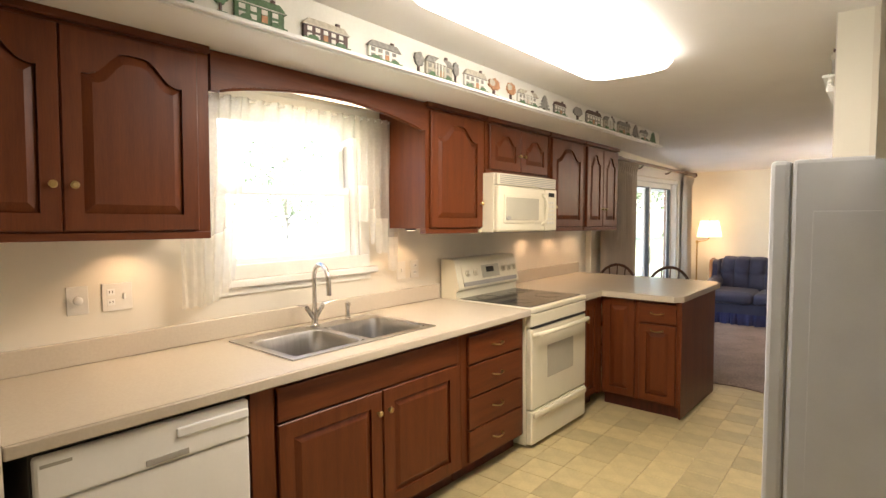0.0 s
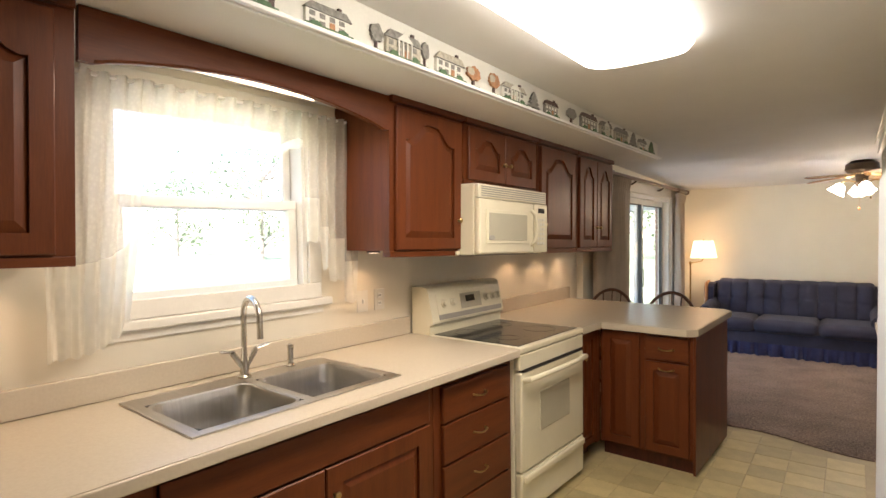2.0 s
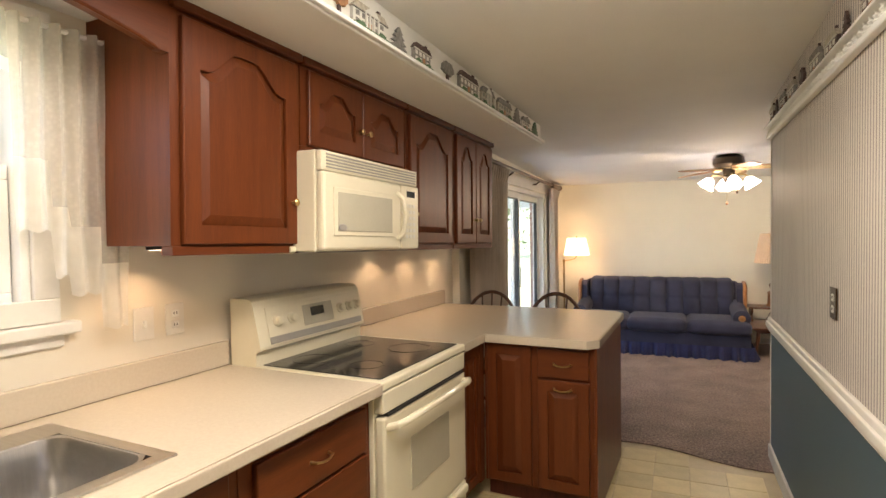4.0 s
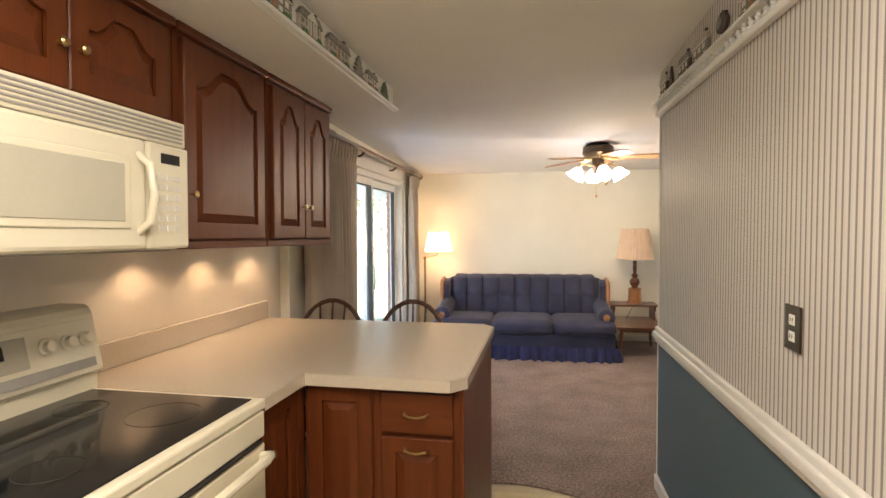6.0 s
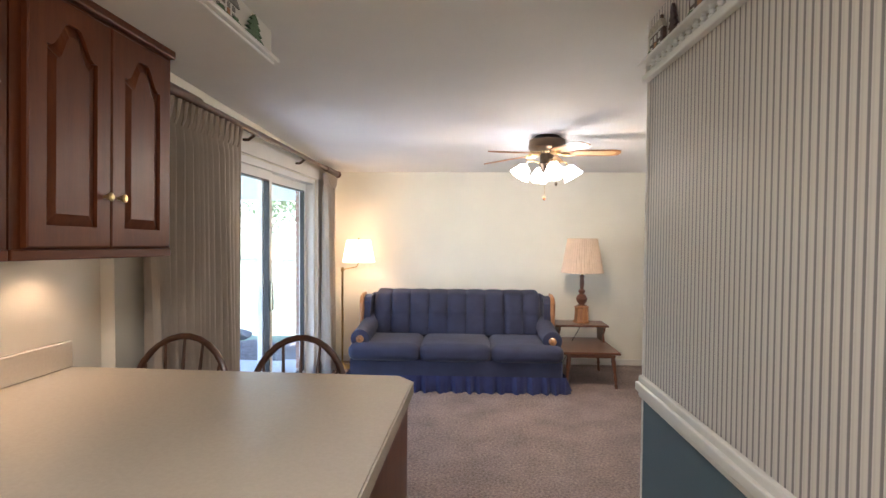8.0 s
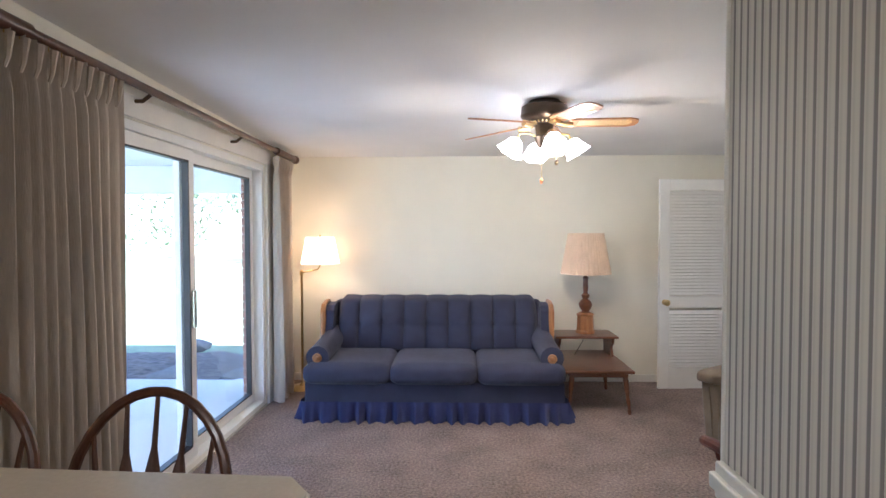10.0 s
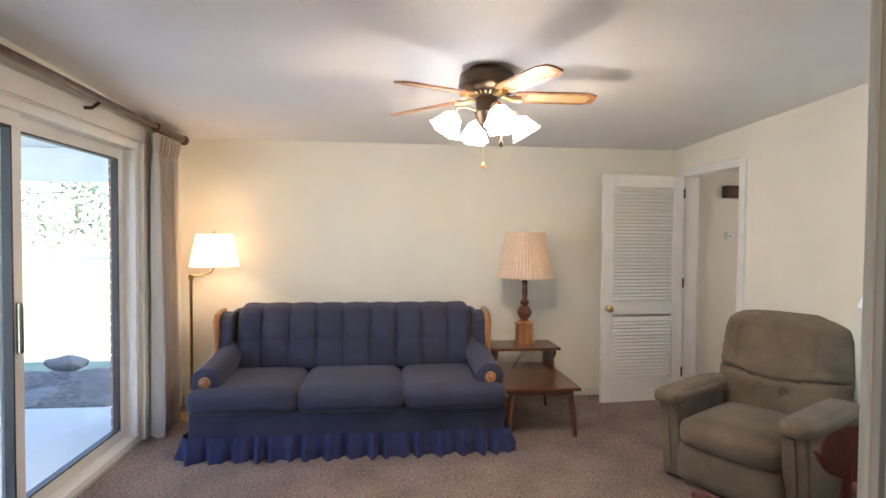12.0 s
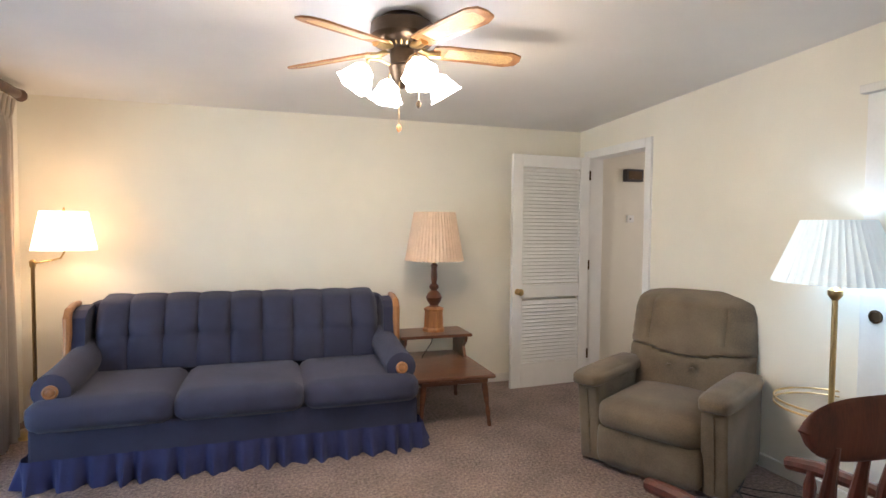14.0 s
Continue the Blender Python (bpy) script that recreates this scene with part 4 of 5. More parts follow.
part("body", box(0.02, 0.53, 0.02, 0.55, 0.08, 0.72), WHITE, wc)
sc = [(0.0, 0.72), (0.0, 0.09)] + [(0.53 * i / 16, 0.02 + 0.07 * (0.5 + 0.5 * math.cos(math.pi * 2 * i / 16))) for i in range(1, 17)] + [(0.53, 0.72)]
part("scalloped_panel", prism(sc, "y", 0.0, 0.019), WHITE, wc)
part("crown", box(-0.03, 0.53, -0.03, 0.55, 0.72, 0.76, 0.01), WHITE, wc)
part("panel_moulding", box(0.07, 0.085, -0.008, 0.0, 0.14, 0.7, 0.002), TRIM, wc)
# end panel where the counter stops
structure("wall_end_panel", box(0.0, 0.8, -1.66, -1.565, 0, 1.4), KWALL, "plain panel closing the counter's end", K)

# ---- sliding patio door ----
pd = thing("door_1", pose(0, 6.2, 0), "white sliding glass patio door with two panels", "door", kind="structure")
part("frame", ring(0.0, 2.32, 0.004, 1.98, 0.05, -0.15, -0.005), WHITE, pd)
cs = box(0.001, 0.024, -0.1, 0.0, 0, 1.985, 0.004)
box(0.001, 0.024, 2.32, 2.42, 0, 1.985, 0.004, bm=cs)
box(0.001, 0.024, -0.1, 2.42, 1.985, 2.09, 0.004, bm=cs)
part("casing", cs, TRIM, pd)
for y0, y1, x0 in ((0.05, 1.2, -0.07), (1.12, 2.27, -0.12)):
    s = part("door_panel", ring(y0, y1, 0.055, 1.93, 0.075, x0, x0 + 0.04), WHITE, pd)
    g = part("pane", box(x0 + 0.017, x0 + 0.023, y0 + 0.076, y1 - 0.076, 0.131, 1.854), PANE, s)
    g.visible_shadow = False
    part("weather_strip", ring(y0 + 0.068, y1 - 0.068, 0.123, 1.862, 0.01, x0 + 0.002, x0 + 0.043, 0.001), DARK, s)
hb = box(-0.03, -0.005, 1.14, 1.165, 0.85, 1.08, 0.006)
part("door_handle", hb, NICKEL, pd, "dull metal pull handle")
part("track", box(-0.15, 0.02, 0.0, 2.32, -0.004, 0.018, 0.003), NICKEL, pd)


def drape(y0, y1, z0, z1, folds, label):
    """A pinch-pleated drape; its folds wander and deepen towards the floor."""
    c = thing("drape", pose(0.09, y0, z0), label, "curtain", "living room drapes")
    w, h = y1 - y0, z1 - z0
    def f(s, t):
        ph = s * folds * 6.283 + 0.5 * math.sin(t * 3 + s * 11) * (1 - t)
        a = (0.026 + 0.016 * (1 - t)) * (1 + 0.3 * math.sin(s * 17 + 1.3))
        pinch = math.exp(-((t - 0.945) / 0.02) ** 2)
        wave = math.sin(ph) * (1 - 0.6 * pinch) + 0.25 * math.sin(2 * ph + 2 * s)
        return (a * wave, s * w + 0.01 * math.sin(t * 5 + s * 9) + 0.006 * math.cos(ph), h * t)
    part("cloth", sheet(f, folds * 14, 40, 0.003), DRAPE, c, smooth=True)
    for i in range(folds):
        y = w * (i + 0.25) / folds
        part("pleat", tube([(0.012, y, h - 0.13), (0.024, y, h - 0.1), (0.034, y, h - 0.015)], [0.006, 0.008, 0.014], 6), DRAPE, c, smooth=True)
        part("hook", tube([(0.012, y, h - 0.02), (0.012, y, h + 0.02)], 0.003, 5), BRASS, c)
    return c


drape(5.53, 6.5, 0.02, 2.105, 15, "beige linen drape gathered at the kitchen side")
drape(8.52, 8.92, 0.02, 2.05, 7, "beige linen drape gathered at the sofa side")
rod = thing("curtain_rod", pose(0.1, 5.52, 2.13), "dark wooden curtain rod with turned finials", "rod")
def rz(y):
    return -0.012 * (y)
part("pole", tube([(0, 0, 0), (0, 3.46, rz(3.46))], 0.02, 12), WINDSOR, rod, smooth=True)
for y, s in ((0.0, -1), (3.46, 1)):
    f = lathe([(0.03, 0), (0.034, 0.01), (0.022, 0.025), (0.036, 0.045), (0.038, 0.06), (0.022, 0.08), (0.004, 0.088)], 14)
    f.transform(Matrix.Translation((0, y, rz(y))) @ Matrix.Rotation(radians(-90 * s), 4, "X"))
    part("finial", f, WINDSOR, rod, smooth=True)
    part("sleeve", tube([(0, y, rz(y)), (0, y - s * 0.45, rz(y - s * 0.45))], 0.03, 14), WINDSOR, rod, smooth=True)
for y in (1.2, 2.3):
    part("bracket", tube([(-0.1, y, rz(y) - 0.05), (-0.04, y, rz(y) - 0.05), (0, y, rz(y) - 0.02)], 0.01, 6), BRONZE, rod)

# ---- sofa ----
so = thing("sofa", pose(0.4, 8.12, 0), "navy blue three-seat sofa with tufted back and wood trim", "sofa")
SW_ = 2.0
part("base", box(0.02, SW_ - 0.02, 0.03, 0.88, 0.1, 0.3, 0.015), BLUE, so)
def ruffle(s, t):
    tot = 0.86 * 2 + SW_
    d = s * tot
    if d < 0.86:
        x, y, nx, ny = 0.0, 0.86 - d, -1, 0
    elif d < 0.86 + SW_:
        x, y, nx, ny = d - 0.86, 0.0, 0, -1
    else:
        x, y, nx, ny = SW_, d - 0.86 - SW_, 1, 0
    a = (0.008 + 0.045 * (1 - t)) * (math.sin(d * 55 + 1.7 * math.sin(d * 9)) + 0.5 * math.sin(d * 91 + 2))
    o = a * 0.6 + 0.028 * (1 - t) + 0.006
    return (x + nx * o, y + ny * o, 0.012 + 0.15 * t)
part("skirt", sheet(ruffle, 420, 5), SKIRT, so, "gathered royal blue ruffle skirt", True)
for i in range(3):
    x0 = 0.015 + i * 0.657
    part("seat_cushion", pillow(x0, x0 + 0.652, -0.02, 0.62, 0.285, 0.44, 0.016, 12), BLUE, so, smooth=True)
# tufted back: nine channels, buttons on two thirds of the height
def back(s, t):
    x = 0.13 + 1.74 * s
    z = 0.42 + 0.44 * t
    ch = abs(math.sin(s * 9 * math.pi))
    tuft = math.exp(-((t - 0.5) / 0.06) ** 2) * (0.12 + 0.88 * (1 - ch) ** 3)
    roll = math.sin(math.pi * min(1, max(0, t)) ) ** 0.4
    lowpart = 0.72 + 0.28 / (1 + math.exp(-(t - 0.5) * 60))
    tuft += 0.14 * noise.noise((s * 22, t * 9, 3))
    y = 0.62 + 0.14 * t - 0.05 * (ch ** 0.45) * (0.35 + 0.65 * roll) * lowpart - 0.05 * roll + 0.03 * tuft
    end = max(0, abs(2 * s - 1) - 0.93) / 0.07
    y += 0.07 * end ** 2
    z -= 0.05 * end ** 2 * t
    z += 0.012 * ch ** 0.5 * t ** 4
    if t > 0.93:
        y += 0.1 * ((t - 0.93) / 0.07) ** 1.5
    return (x, y, z)
bk = sheet(back, 126, 36)
part("backrest", bk, BLUE, so, smooth=True)
part("back_frame", box(0.09, SW_ - 0.09, 0.76, 0.9, 0.25, 0.83, 0.03), BLUE, so)
for s in range(1, 9):
    x = 0.13 + 1.74 * s / 9
    part("button", lathe([(0.012, 0), (0.01, 0.006), (0.003, 0.009)], 8, (x, 0.655, 0.635)), BLUE, so)
for sx, x in ((-1, 0.0), (1, SW_)):
    cx = x - sx * 0.11
    # rolled arm, dipping to the front
    def armf(s, t, cx=cx, sx=sx):
        a = 2 * math.pi * t
        y = 0.08 + 0.62 * s
        r = 0.088
        z = 0.475 + 0.06 * s ** 1.5
        return (cx + r * 1.02 * math.cos(a), y, z + r * math.sin(a))
    part("arm", sheet(armf, 14, 20), BLUE, so, smooth=True)
    part("arm_panel", box(min(cx - 0.07, cx + 0.07), max(cx - 0.07, cx + 0.07), 0.1, 0.8, 0.25, 0.48, 0.02), BLUE, so)
    f = lathe([(0.088, 0), (0.088, 0.012), (0.07, 0.02)], 20)
    f.transform(Matrix.Translation((cx, 0.085, 0.475)) @ Matrix.Rotation(radians(90), 4, "X"))
    fp = part("arm_front", f, BLUE, so, smooth=True)
    f = lathe([(0.036, 0), (0.036, 0.01), (0.028, 0.016), (0.024, 0.008), (0.016, 0.01), (0.012, 0.018), (0.004, 0.02)], 20)
    f.transform(Matrix.Translation((cx, 0.066, 0.475)) @ Matrix.Rotation(radians(90), 4, "X"))
    part("rosette", f, OAK, fp, "carved round oak rosette", True)
    xw = x - sx * 0.045
    wing = [(0.52, 0.5), (0.56, 0.62), (0.58, 0.76), (0.63, 0.8), (0.74, 0.82), (0.84, 0.8), (0.88, 0.5)]
    part("wing", prism(wing, "x", min(xw, xw - sx * 0.075), max(xw, xw - sx * 0.075)), BLUE, so)
    tp = [(xw + sx * 0.012, y - 0.01, z) for y, z in ((0.545, 0.5), (0.555, 0.58), (0.575, 0.68), (0.57, 0.76), (0.6, 0.805), (0.68, 0.825), (0.78, 0.825))]
    part("wood_trim", tube(tp, [0.016, 0.02, 0.024, 0.024, 0.022, 0.02, 0.018], 8), OAK, so, "curved honey oak wing trim", True)
for x, y in ((0.1, 0.1), (SW_ - 0.1, 0.1), (0.1, 0.8), (SW_ - 0.1, 0.8)):
    part("foot", lathe([(0.02, 0), (0.026, 0.1)], 10, (x, y, 0.004)), OAK, so)

# ---- step end table and lamp ----
et = thing("end_table", pose(2.44, 8.3, 0), "brown maple step end table beside the sofa", "end table")
part("tabletop", box(-0.03, 0.5, -0.02, 0.74, 0.335, 0.36, 0.008), MAPLE, et)
part("upper_shelf", box(-0.03, 0.5, 0.42, 0.74, 0.52, 0.542, 0.006), MAPLE, et)
for x in (0.0, 0.45):
    part("shelf_bracket", prism([(0.46, 0.361), (0.72, 0.361), (0.72, 0.519), (0.44, 0.519), (0.45, 0.48), (0.5, 0.44)], "x", x, x + 0.02), MAPLE, et)
part("apron", box(0.01, 0.46, 0.02, 0.7, 0.3, 0.334, 0.003), MAPLE, et)
LEG = [(0.012, 0), (0.016, 0.03), (0.012, 0.06), (0.018, 0.1), (0.013, 0.14), (0.02, 0.2), (0.022, 0.26), (0.018, 0.3)]
for x, y, dx, dy in ((0.03, 0.04, -0.03, -0.03), (0.44, 0.04, 0.03, -0.03), (0.03, 0.66, -0.03, 0.03), (0.44, 0.66, 0.03, 0.03)):
    part("leg", tube([(x + dx * (1 - q / 0.3), y + dy * (1 - q / 0.3), q + 0.008) for r, q in LEG], [r for r, q in LEG], 12), MAPLE, et, smooth=True)
tl = thing("table_lamp", pose(2.7, 8.9, 0.543), "turned wooden table lamp with a peach pleated shade", "lamp")
part("plinth", lathe([(0.085, 0), (0.085, 0.02), (0.075, 0.03), (0.07, 0.15), (0.08, 0.165), (0.05, 0.18)], 8), OAK, tl)
part("baluster", lathe([(0.045, 0.18), (0.03, 0.19), (0.05, 0.22), (0.06, 0.25), (0.045, 0.28), (0.022, 0.3), (0.035, 0.32), (0.035, 0.335), (0.018, 0.35), (0.024, 0.4), (0.02, 0.47), (0.028, 0.48), (0.015, 0.5)], 18), MAPLE, tl, smooth=True)
part("neck", lathe([(0.008, 0.5), (0.008, 0.86)], 8), BRASS, tl)
part("shade", lathe([(0.213, 0.52), (0.15, 0.875)], 144, wave=0.022, n=48), SHADEB, tl, "peach knife-pleated fabric shade", True)
part("cord", tube([(-0.02, -0.08, 0.0), (-0.06, -0.14, -0.06), (-0.1, -0.06, -0.17), (-0.16, -0.1, -0.3), (-0.2, 0.1, -0.52)], 0.003, 5), DARK, tl)

# ---- swing-arm floor lamp ----
fl = thing("floor_lamp", pose(0.165, 8.98, 0), "brass swing-arm floor lamp with a lit cream shade", "lamp")
part("base", lathe([(0.13, 0.006), (0.13, 0.02), (0.11, 0.03), (0.03, 0.04), (0.015, 0.06)], 24), BRASS, fl, smooth=True)
part("pole", lathe([(0.011, 0.05), (0.011, 1.04), (0.018, 1.05), (0.018, 1.08), (0.008, 1.09)], 12), BRASS, fl, smooth=True)
part("swing_arm", tube([(0, 0, 1.065), (0.05, -0.03, 1.075), (0.1, 0.0, 1.085), (0.16, -0.04, 1.1), (0.185, -0.05, 1.14), (0.185, -0.05, 1.38)], 0.006, 8), BRASS, fl, smooth=True)
part("shade", lathe([(0.172, 1.15), (0.125, 1.385)], 40, (0.185, -0.05, 0), wave=0.0, n=1), SHADEA, fl, "glowing cream fabric shade", True)
part("finial", lathe([(0.006, 1.38), (0.01, 1.395), (0.003, 1.41)], 8, (0.185, -0.05, 0)), BRASS, fl)

# ---- ceiling fan ----
FZ = ceil_z(7.4)
cf = thing("ceiling_fan", pose(2.1, 7.4, FZ), "bronze hugger ceiling fan with cane blades and four lit lamps", "ceiling fan")
part("motor_housing", lathe([(0.085, 0.01), (0.1, -0.01), (0.135, -0.03), (0.14, -0.08), (0.142, -0.085), (0.14, -0.09), (0.12, -0.115), (0.07, -0.135)], 32), BRONZE, cf, smooth=True)
vents = bmesh.new()
for i in range(24):
    a = radians(15 * i)
    tube([(0.128 * math.cos(a), 0.128 * math.sin(a), -0.098), (0.082 * math.cos(a), 0.082 * math.sin(a), -0.132)], 0.004, 5, bm=vents)
part("vent_ribs", vents, BRASS, cf)
hub = part("light_kit_hub", lathe([(0.055, -0.135), (0.05, -0.2), (0.06, -0.21), (0.045, -0.26), (0.02, -0.29), (0.006, -0.3)], 20), BRONZE, cf, smooth=True)
for a in (1.0, 73.0, 145.0, 217.0, 289.0):
    R = pose(0, 0, -0.128, 0, -2.5, 0) @ pose(0, 0, 0, 0, 0, a) @ pose(0, 0, 0, 0, 2, 0)
    arm = part("blade_bracket", tube([(0.07, 0, 0), (0.12, 0, -0.012), (0.17, 0.0, -0.006)], [0.012, 0.016, 0.02], 8), BRASS, cf, smooth=True, m=R)
    outl = [(0.14, -0.045), (0.2, -0.055), (0.5, -0.06), (0.55, -0.04), (0.56, 0.0), (0.55, 0.04), (0.5, 0.06), (0.2, 0.055), (0.14, 0.045)]
    inn = [(0.2, -0.035), (0.22, -0.038), (0.48, -0.042), (0.515, -0.03), (0.522, 0.0), (0.515, 0.03), (0.48, 0.042), (0.22, 0.038), (0.2, 0.035)]
    T = R @ pose(0, 0, 0, -12, 0, 0)
    b = bmesh.new()
    def lp(poly, z):
        return [b.verts.new((x, y, z)) for x, y in poly]
    o0, o1, i1, i0 = lp(outl, -0.004), lp(outl, 0.004), lp(inn, 0.004), lp(inn, -0.004)
    for p, q in ((o0, o1), (o1, i1), (i1, i0), (i0, o0)):
        for k in range(len(p)):
            b.faces.new((p[k], p[(k + 1) % len(p)], q[(k + 1) % len(p)], q[k]))
    bl = part("blade", b, OAK, cf, m=T)
    part("cane_inset", prism(inn, "z", -0.002, 0.002), CANE, bl, "woven cane inset")
for a in (-82, 8, 98, 188):
    c_, s_ = math.cos(radians(a)), math.sin(radians(a))
    arm = part("lamp_arm", tube([(0.04 * c_, 0.04 * s_, -0.21), (0.1 * c_, 0.1 * s_, -0.19), (0.15 * c_, 0.15 * s_, -0.195), (0.162 * c_, 0.162 * s_, -0.222)], 0.007, 8), BRASS, cf, smooth=True)
    sh = lathe([(0.02, 0.0), (0.04, -0.015), (0.05, -0.045), (0.062, -0.07), (0.066, -0.085), (0.076, -0.096)], 48, wave=0.1, n=6)
    sh.transform(Matrix.Translation((0.162 * c_, 0.162 * s_, -0.226)) @ Matrix.Rotation(radians(-33), 4, (-s_, c_, 0)) @ Matrix.Rotation(0, 4, "Z"))
    g = part("glass_shade", sh, BULB, cf, "glowing frosted tulip glass shade", True)
for x, y, z in ((-0.02, -0.03, -0.47), (0.07, -0.02, -0.36)):
    c = part("pull_chain", tube([(x, y, -0.28), (x, y, z)], 0.0018, 5), BRASS, cf)
    part("pull_knob", lathe([(0.003, 0.012), (0.012, 0.0), (0.01, -0.014), (0.003, -0.022)], 10, (x, y, z)), ORANGEP if z < -0.4 else BRONZE, c, smooth=True)

# ---- louvred door, doorway, hall things ----
ld = thing("door_2", pose(4.1, 9.075, 0.012, 0, 0, 183.5), "white louvred door standing open against the wall", "door", kind="structure")
DW, DH = 0.72, 1.885
for x0, x1 in ((0, 0.09), (DW - 0.09, DW)):
    part("stile", box(x0, x1, -0.017, 0.017, 0, DH, 0.003), WHITE, ld)
for z0, z1 in ((0, 0.2), (0.73, 0.84), (DH - 0.1, DH)):
    part("rail", box(0.09, DW - 0.09, -0.016, 0.016, z0, z1, 0.003), WHITE, ld)
sl = box(0.091, DW - 0.091, -0.003, 0.003, -0.021, 0.021)
sl.transform(Matrix.Rotation(radians(38), 4, "X"))
me = bpy.data.meshes.new("slat"); sl.to_mesh(me); sl.free(); me.materials.append(WHITE)
zs = [0.225 + 0.029 * i for i in range(17)] + [0.865 + 0.029 * i for i in range(32)]
for z in zs:
    o = new("slat", me)
    o.parent = ld
    o.matrix_basis = pose(0, 0, z)
kn = lathe([(0.026, 0), (0.026, 0.004), (0.01, 0.008), (0.01, 0.03), (0.026, 0.04), (0.028, 0.055), (0.015, 0.065)], 16)
kn.transform(Matrix.Translation((DW - 0.05, 0.017, 0.785)) @ Matrix.Rotation(radians(-90), 4, "X"))
part("door_knob", kn, BRASS, ld, "round brass door knob", True)
for z in (0.2, 0.95, 1.7):
    part("hinge", box(-0.012, 0.004, 0.0, 0.02, z, z + 0.08, 0.002), BRONZE, ld)
dc = box(4.108, 4.255, 8.3, 8.366, 0, 1.96, 0.004)
box(4.108, 4.255, 9.094, 9.16, 0, 1.96, 0.004, bm=dc)
box(4.108, 4.255, 8.367, 9.093, 1.894, 1.96, 0.004, bm=dc)
structure("trim_doorway", dc, WHITE, "white painted casing round the doorway", category="door casing")
ch = thing("door_chime", pose(4.64, 9.25, 1.79), "small dark door chime box on the hallway wall", "chime")
part("box", box(-0.08, 0.1, -0.06, -0.001, -0.06, 0.05, 0.006), DARK, ch)
part("grille", box(-0.06, 0.08, -0.063, -0.0595, -0.04, 0.03), BRONZE, ch)
th = thing("thermostat", pose(4.64, 9.25, 1.4), "small white thermostat on the hallway wall", "thermostat")
part("body", box(-0.035, 0.035, -0.025, -0.001, -0.035, 0.03, 0.005), WHITE, th)
part("dial", box(-0.015, 0.0, -0.028, -0.025, -0.01, 0.005), GREYP, th)
# flush closet doors on the side wall
cd = thing("door_3", pose(4.124, 6.1, 0), "pale flush closet door with a round recessed pull", "door", kind="structure")
part("leaf", box(-0.022, -0.001, 0.0, 0.74, 0.012, 1.92, 0.003), WHITE, cd)
hp = lathe([(0.03, 0), (0.03, 0.004), (0.022, 0.006), (0.02, 0.001)], 18)
hp.transform(Matrix.Translation((-0.022, 0.67, 0.93)) @ Matrix.Rotation(radians(-90), 4, "Y"))
part("finger_pull", hp, BRONZE, cd, "dark round recessed pull", True)
part("track", box(-0.05, -0.001, -0.6, 0.76, 1.922, 1.96, 0.004), TRIM, cd)

# ---- recliner ----
rc = thing("recliner", pose(3.72, 7.56, 0, 0, 0, -60) @ Matrix.Diagonal((1.07, 1.05, 1.0, 1)), "olive-brown velour recliner with a pillowed button back", "recliner")
# local: faces -y, width on x
part("base", box(-0.24, 0.24, -0.3, 0.36, 0.0, 0.26, 0.02), OLIVE, rc)
part("footrest_panel", pillow(-0.245, 0.245, -0.4, -0.3, 0.04, 0.265, 0.012, 8), OLIVE, rc, smooth=True)
part("seat_cushion", pillow(-0.25, 0.25, -0.41, 0.22, 0.23, 0.395, 0.03, 10), OLIVE, rc, smooth=True)
for sx in (-1, 1):
    x0, x1 = min(sx * 0.245, sx * 0.355), max(sx * 0.245, sx * 0.355)
    ab = prism([(-0.35, 0.03), (-0.375, 0.28), (-0.4, 0.45), (-0.37, 0.48), (0.3, 0.51), (0.36, 0.47), (0.37, 0.03)], "x", x0, x1)
    bmesh.ops.bevel(ab, geom=list(ab.edges), offset=0.018, segments=3, affect="EDGES", profile=0.6)
    a = part("arm", ab, OLIVE, rc, smooth=True)
    part("arm_pad", pillow(min(sx * 0.235, sx * 0.375), max(sx * 0.235, sx * 0.375), -0.43, 0.2, 0.45, 0.53, 0.018, 10), OLIVE, a, smooth=True)
    part("welt", tube([(sx * 0.3, -0.356, 0.06), (sx * 0.3, -0.381, 0.3), (sx * 0.3, -0.4, 0.44)], 0.004, 6), OLIVE, a, smooth=True)
def rback(s, t):
    x = (s - 0.5) * 0.66 * (1 - 0.16 * max(0, abs(t - 0.5) * 2 - 0.6)) 
    z = 0.34 + 0.6 * t
    bul = (1 - (2 * s - 1) ** 4) ** 0.5
    sag = 0.44 - 0.05 * (1 - min(1, (2 * s - 1) ** 2 * 3))
    fold = 0.022 * math.exp(-((t - sag) / 0.018) ** 2) + 0.008 * max(0, abs(2 * s - 1) - 0.55) * math.sin(t * 60) + 0.004 * noise.noise((s * 7, t * 7, 2))
    seam = 0.012 * (math.exp(-((s - 0.2) / 0.015) ** 2) + math.exp(-((s - 0.8) / 0.015) ** 2)) * (t > 0.5)
    top = max(0.0, t - 0.88) / 0.12
    y = 0.17 + 0.17 * t - 0.13 * bul * (1 if t < sag else 1.1) * (1 - 0.4 * top) + fold + seam + 0.12 * top ** 2
    for bx in (0.4, 0.6):
        y += 0.025 * math.exp(-(((s - bx) / 0.03) ** 2 + ((t - 0.29) / 0.035) ** 2))
    return (x, y, z - 0.03 * top ** 2 * abs(2 * s - 1) ** 3)
part("backrest", sheet(rback, 60, 48), OLIVE, rc, smooth=True)
part("back_shell", pillow(-0.3, 0.3, 0.18, 0.42, 0.2, 0.89, 0.01, 8), OLIVE, rc, smooth=True)
for bx in (-0.062, 0.062):
    part("button", lathe([(0.014, 0), (0.012, 0.008), (0.004, 0.011)], 10, (bx, 0.074, 0.52)), OLIVE, rc, smooth=True)

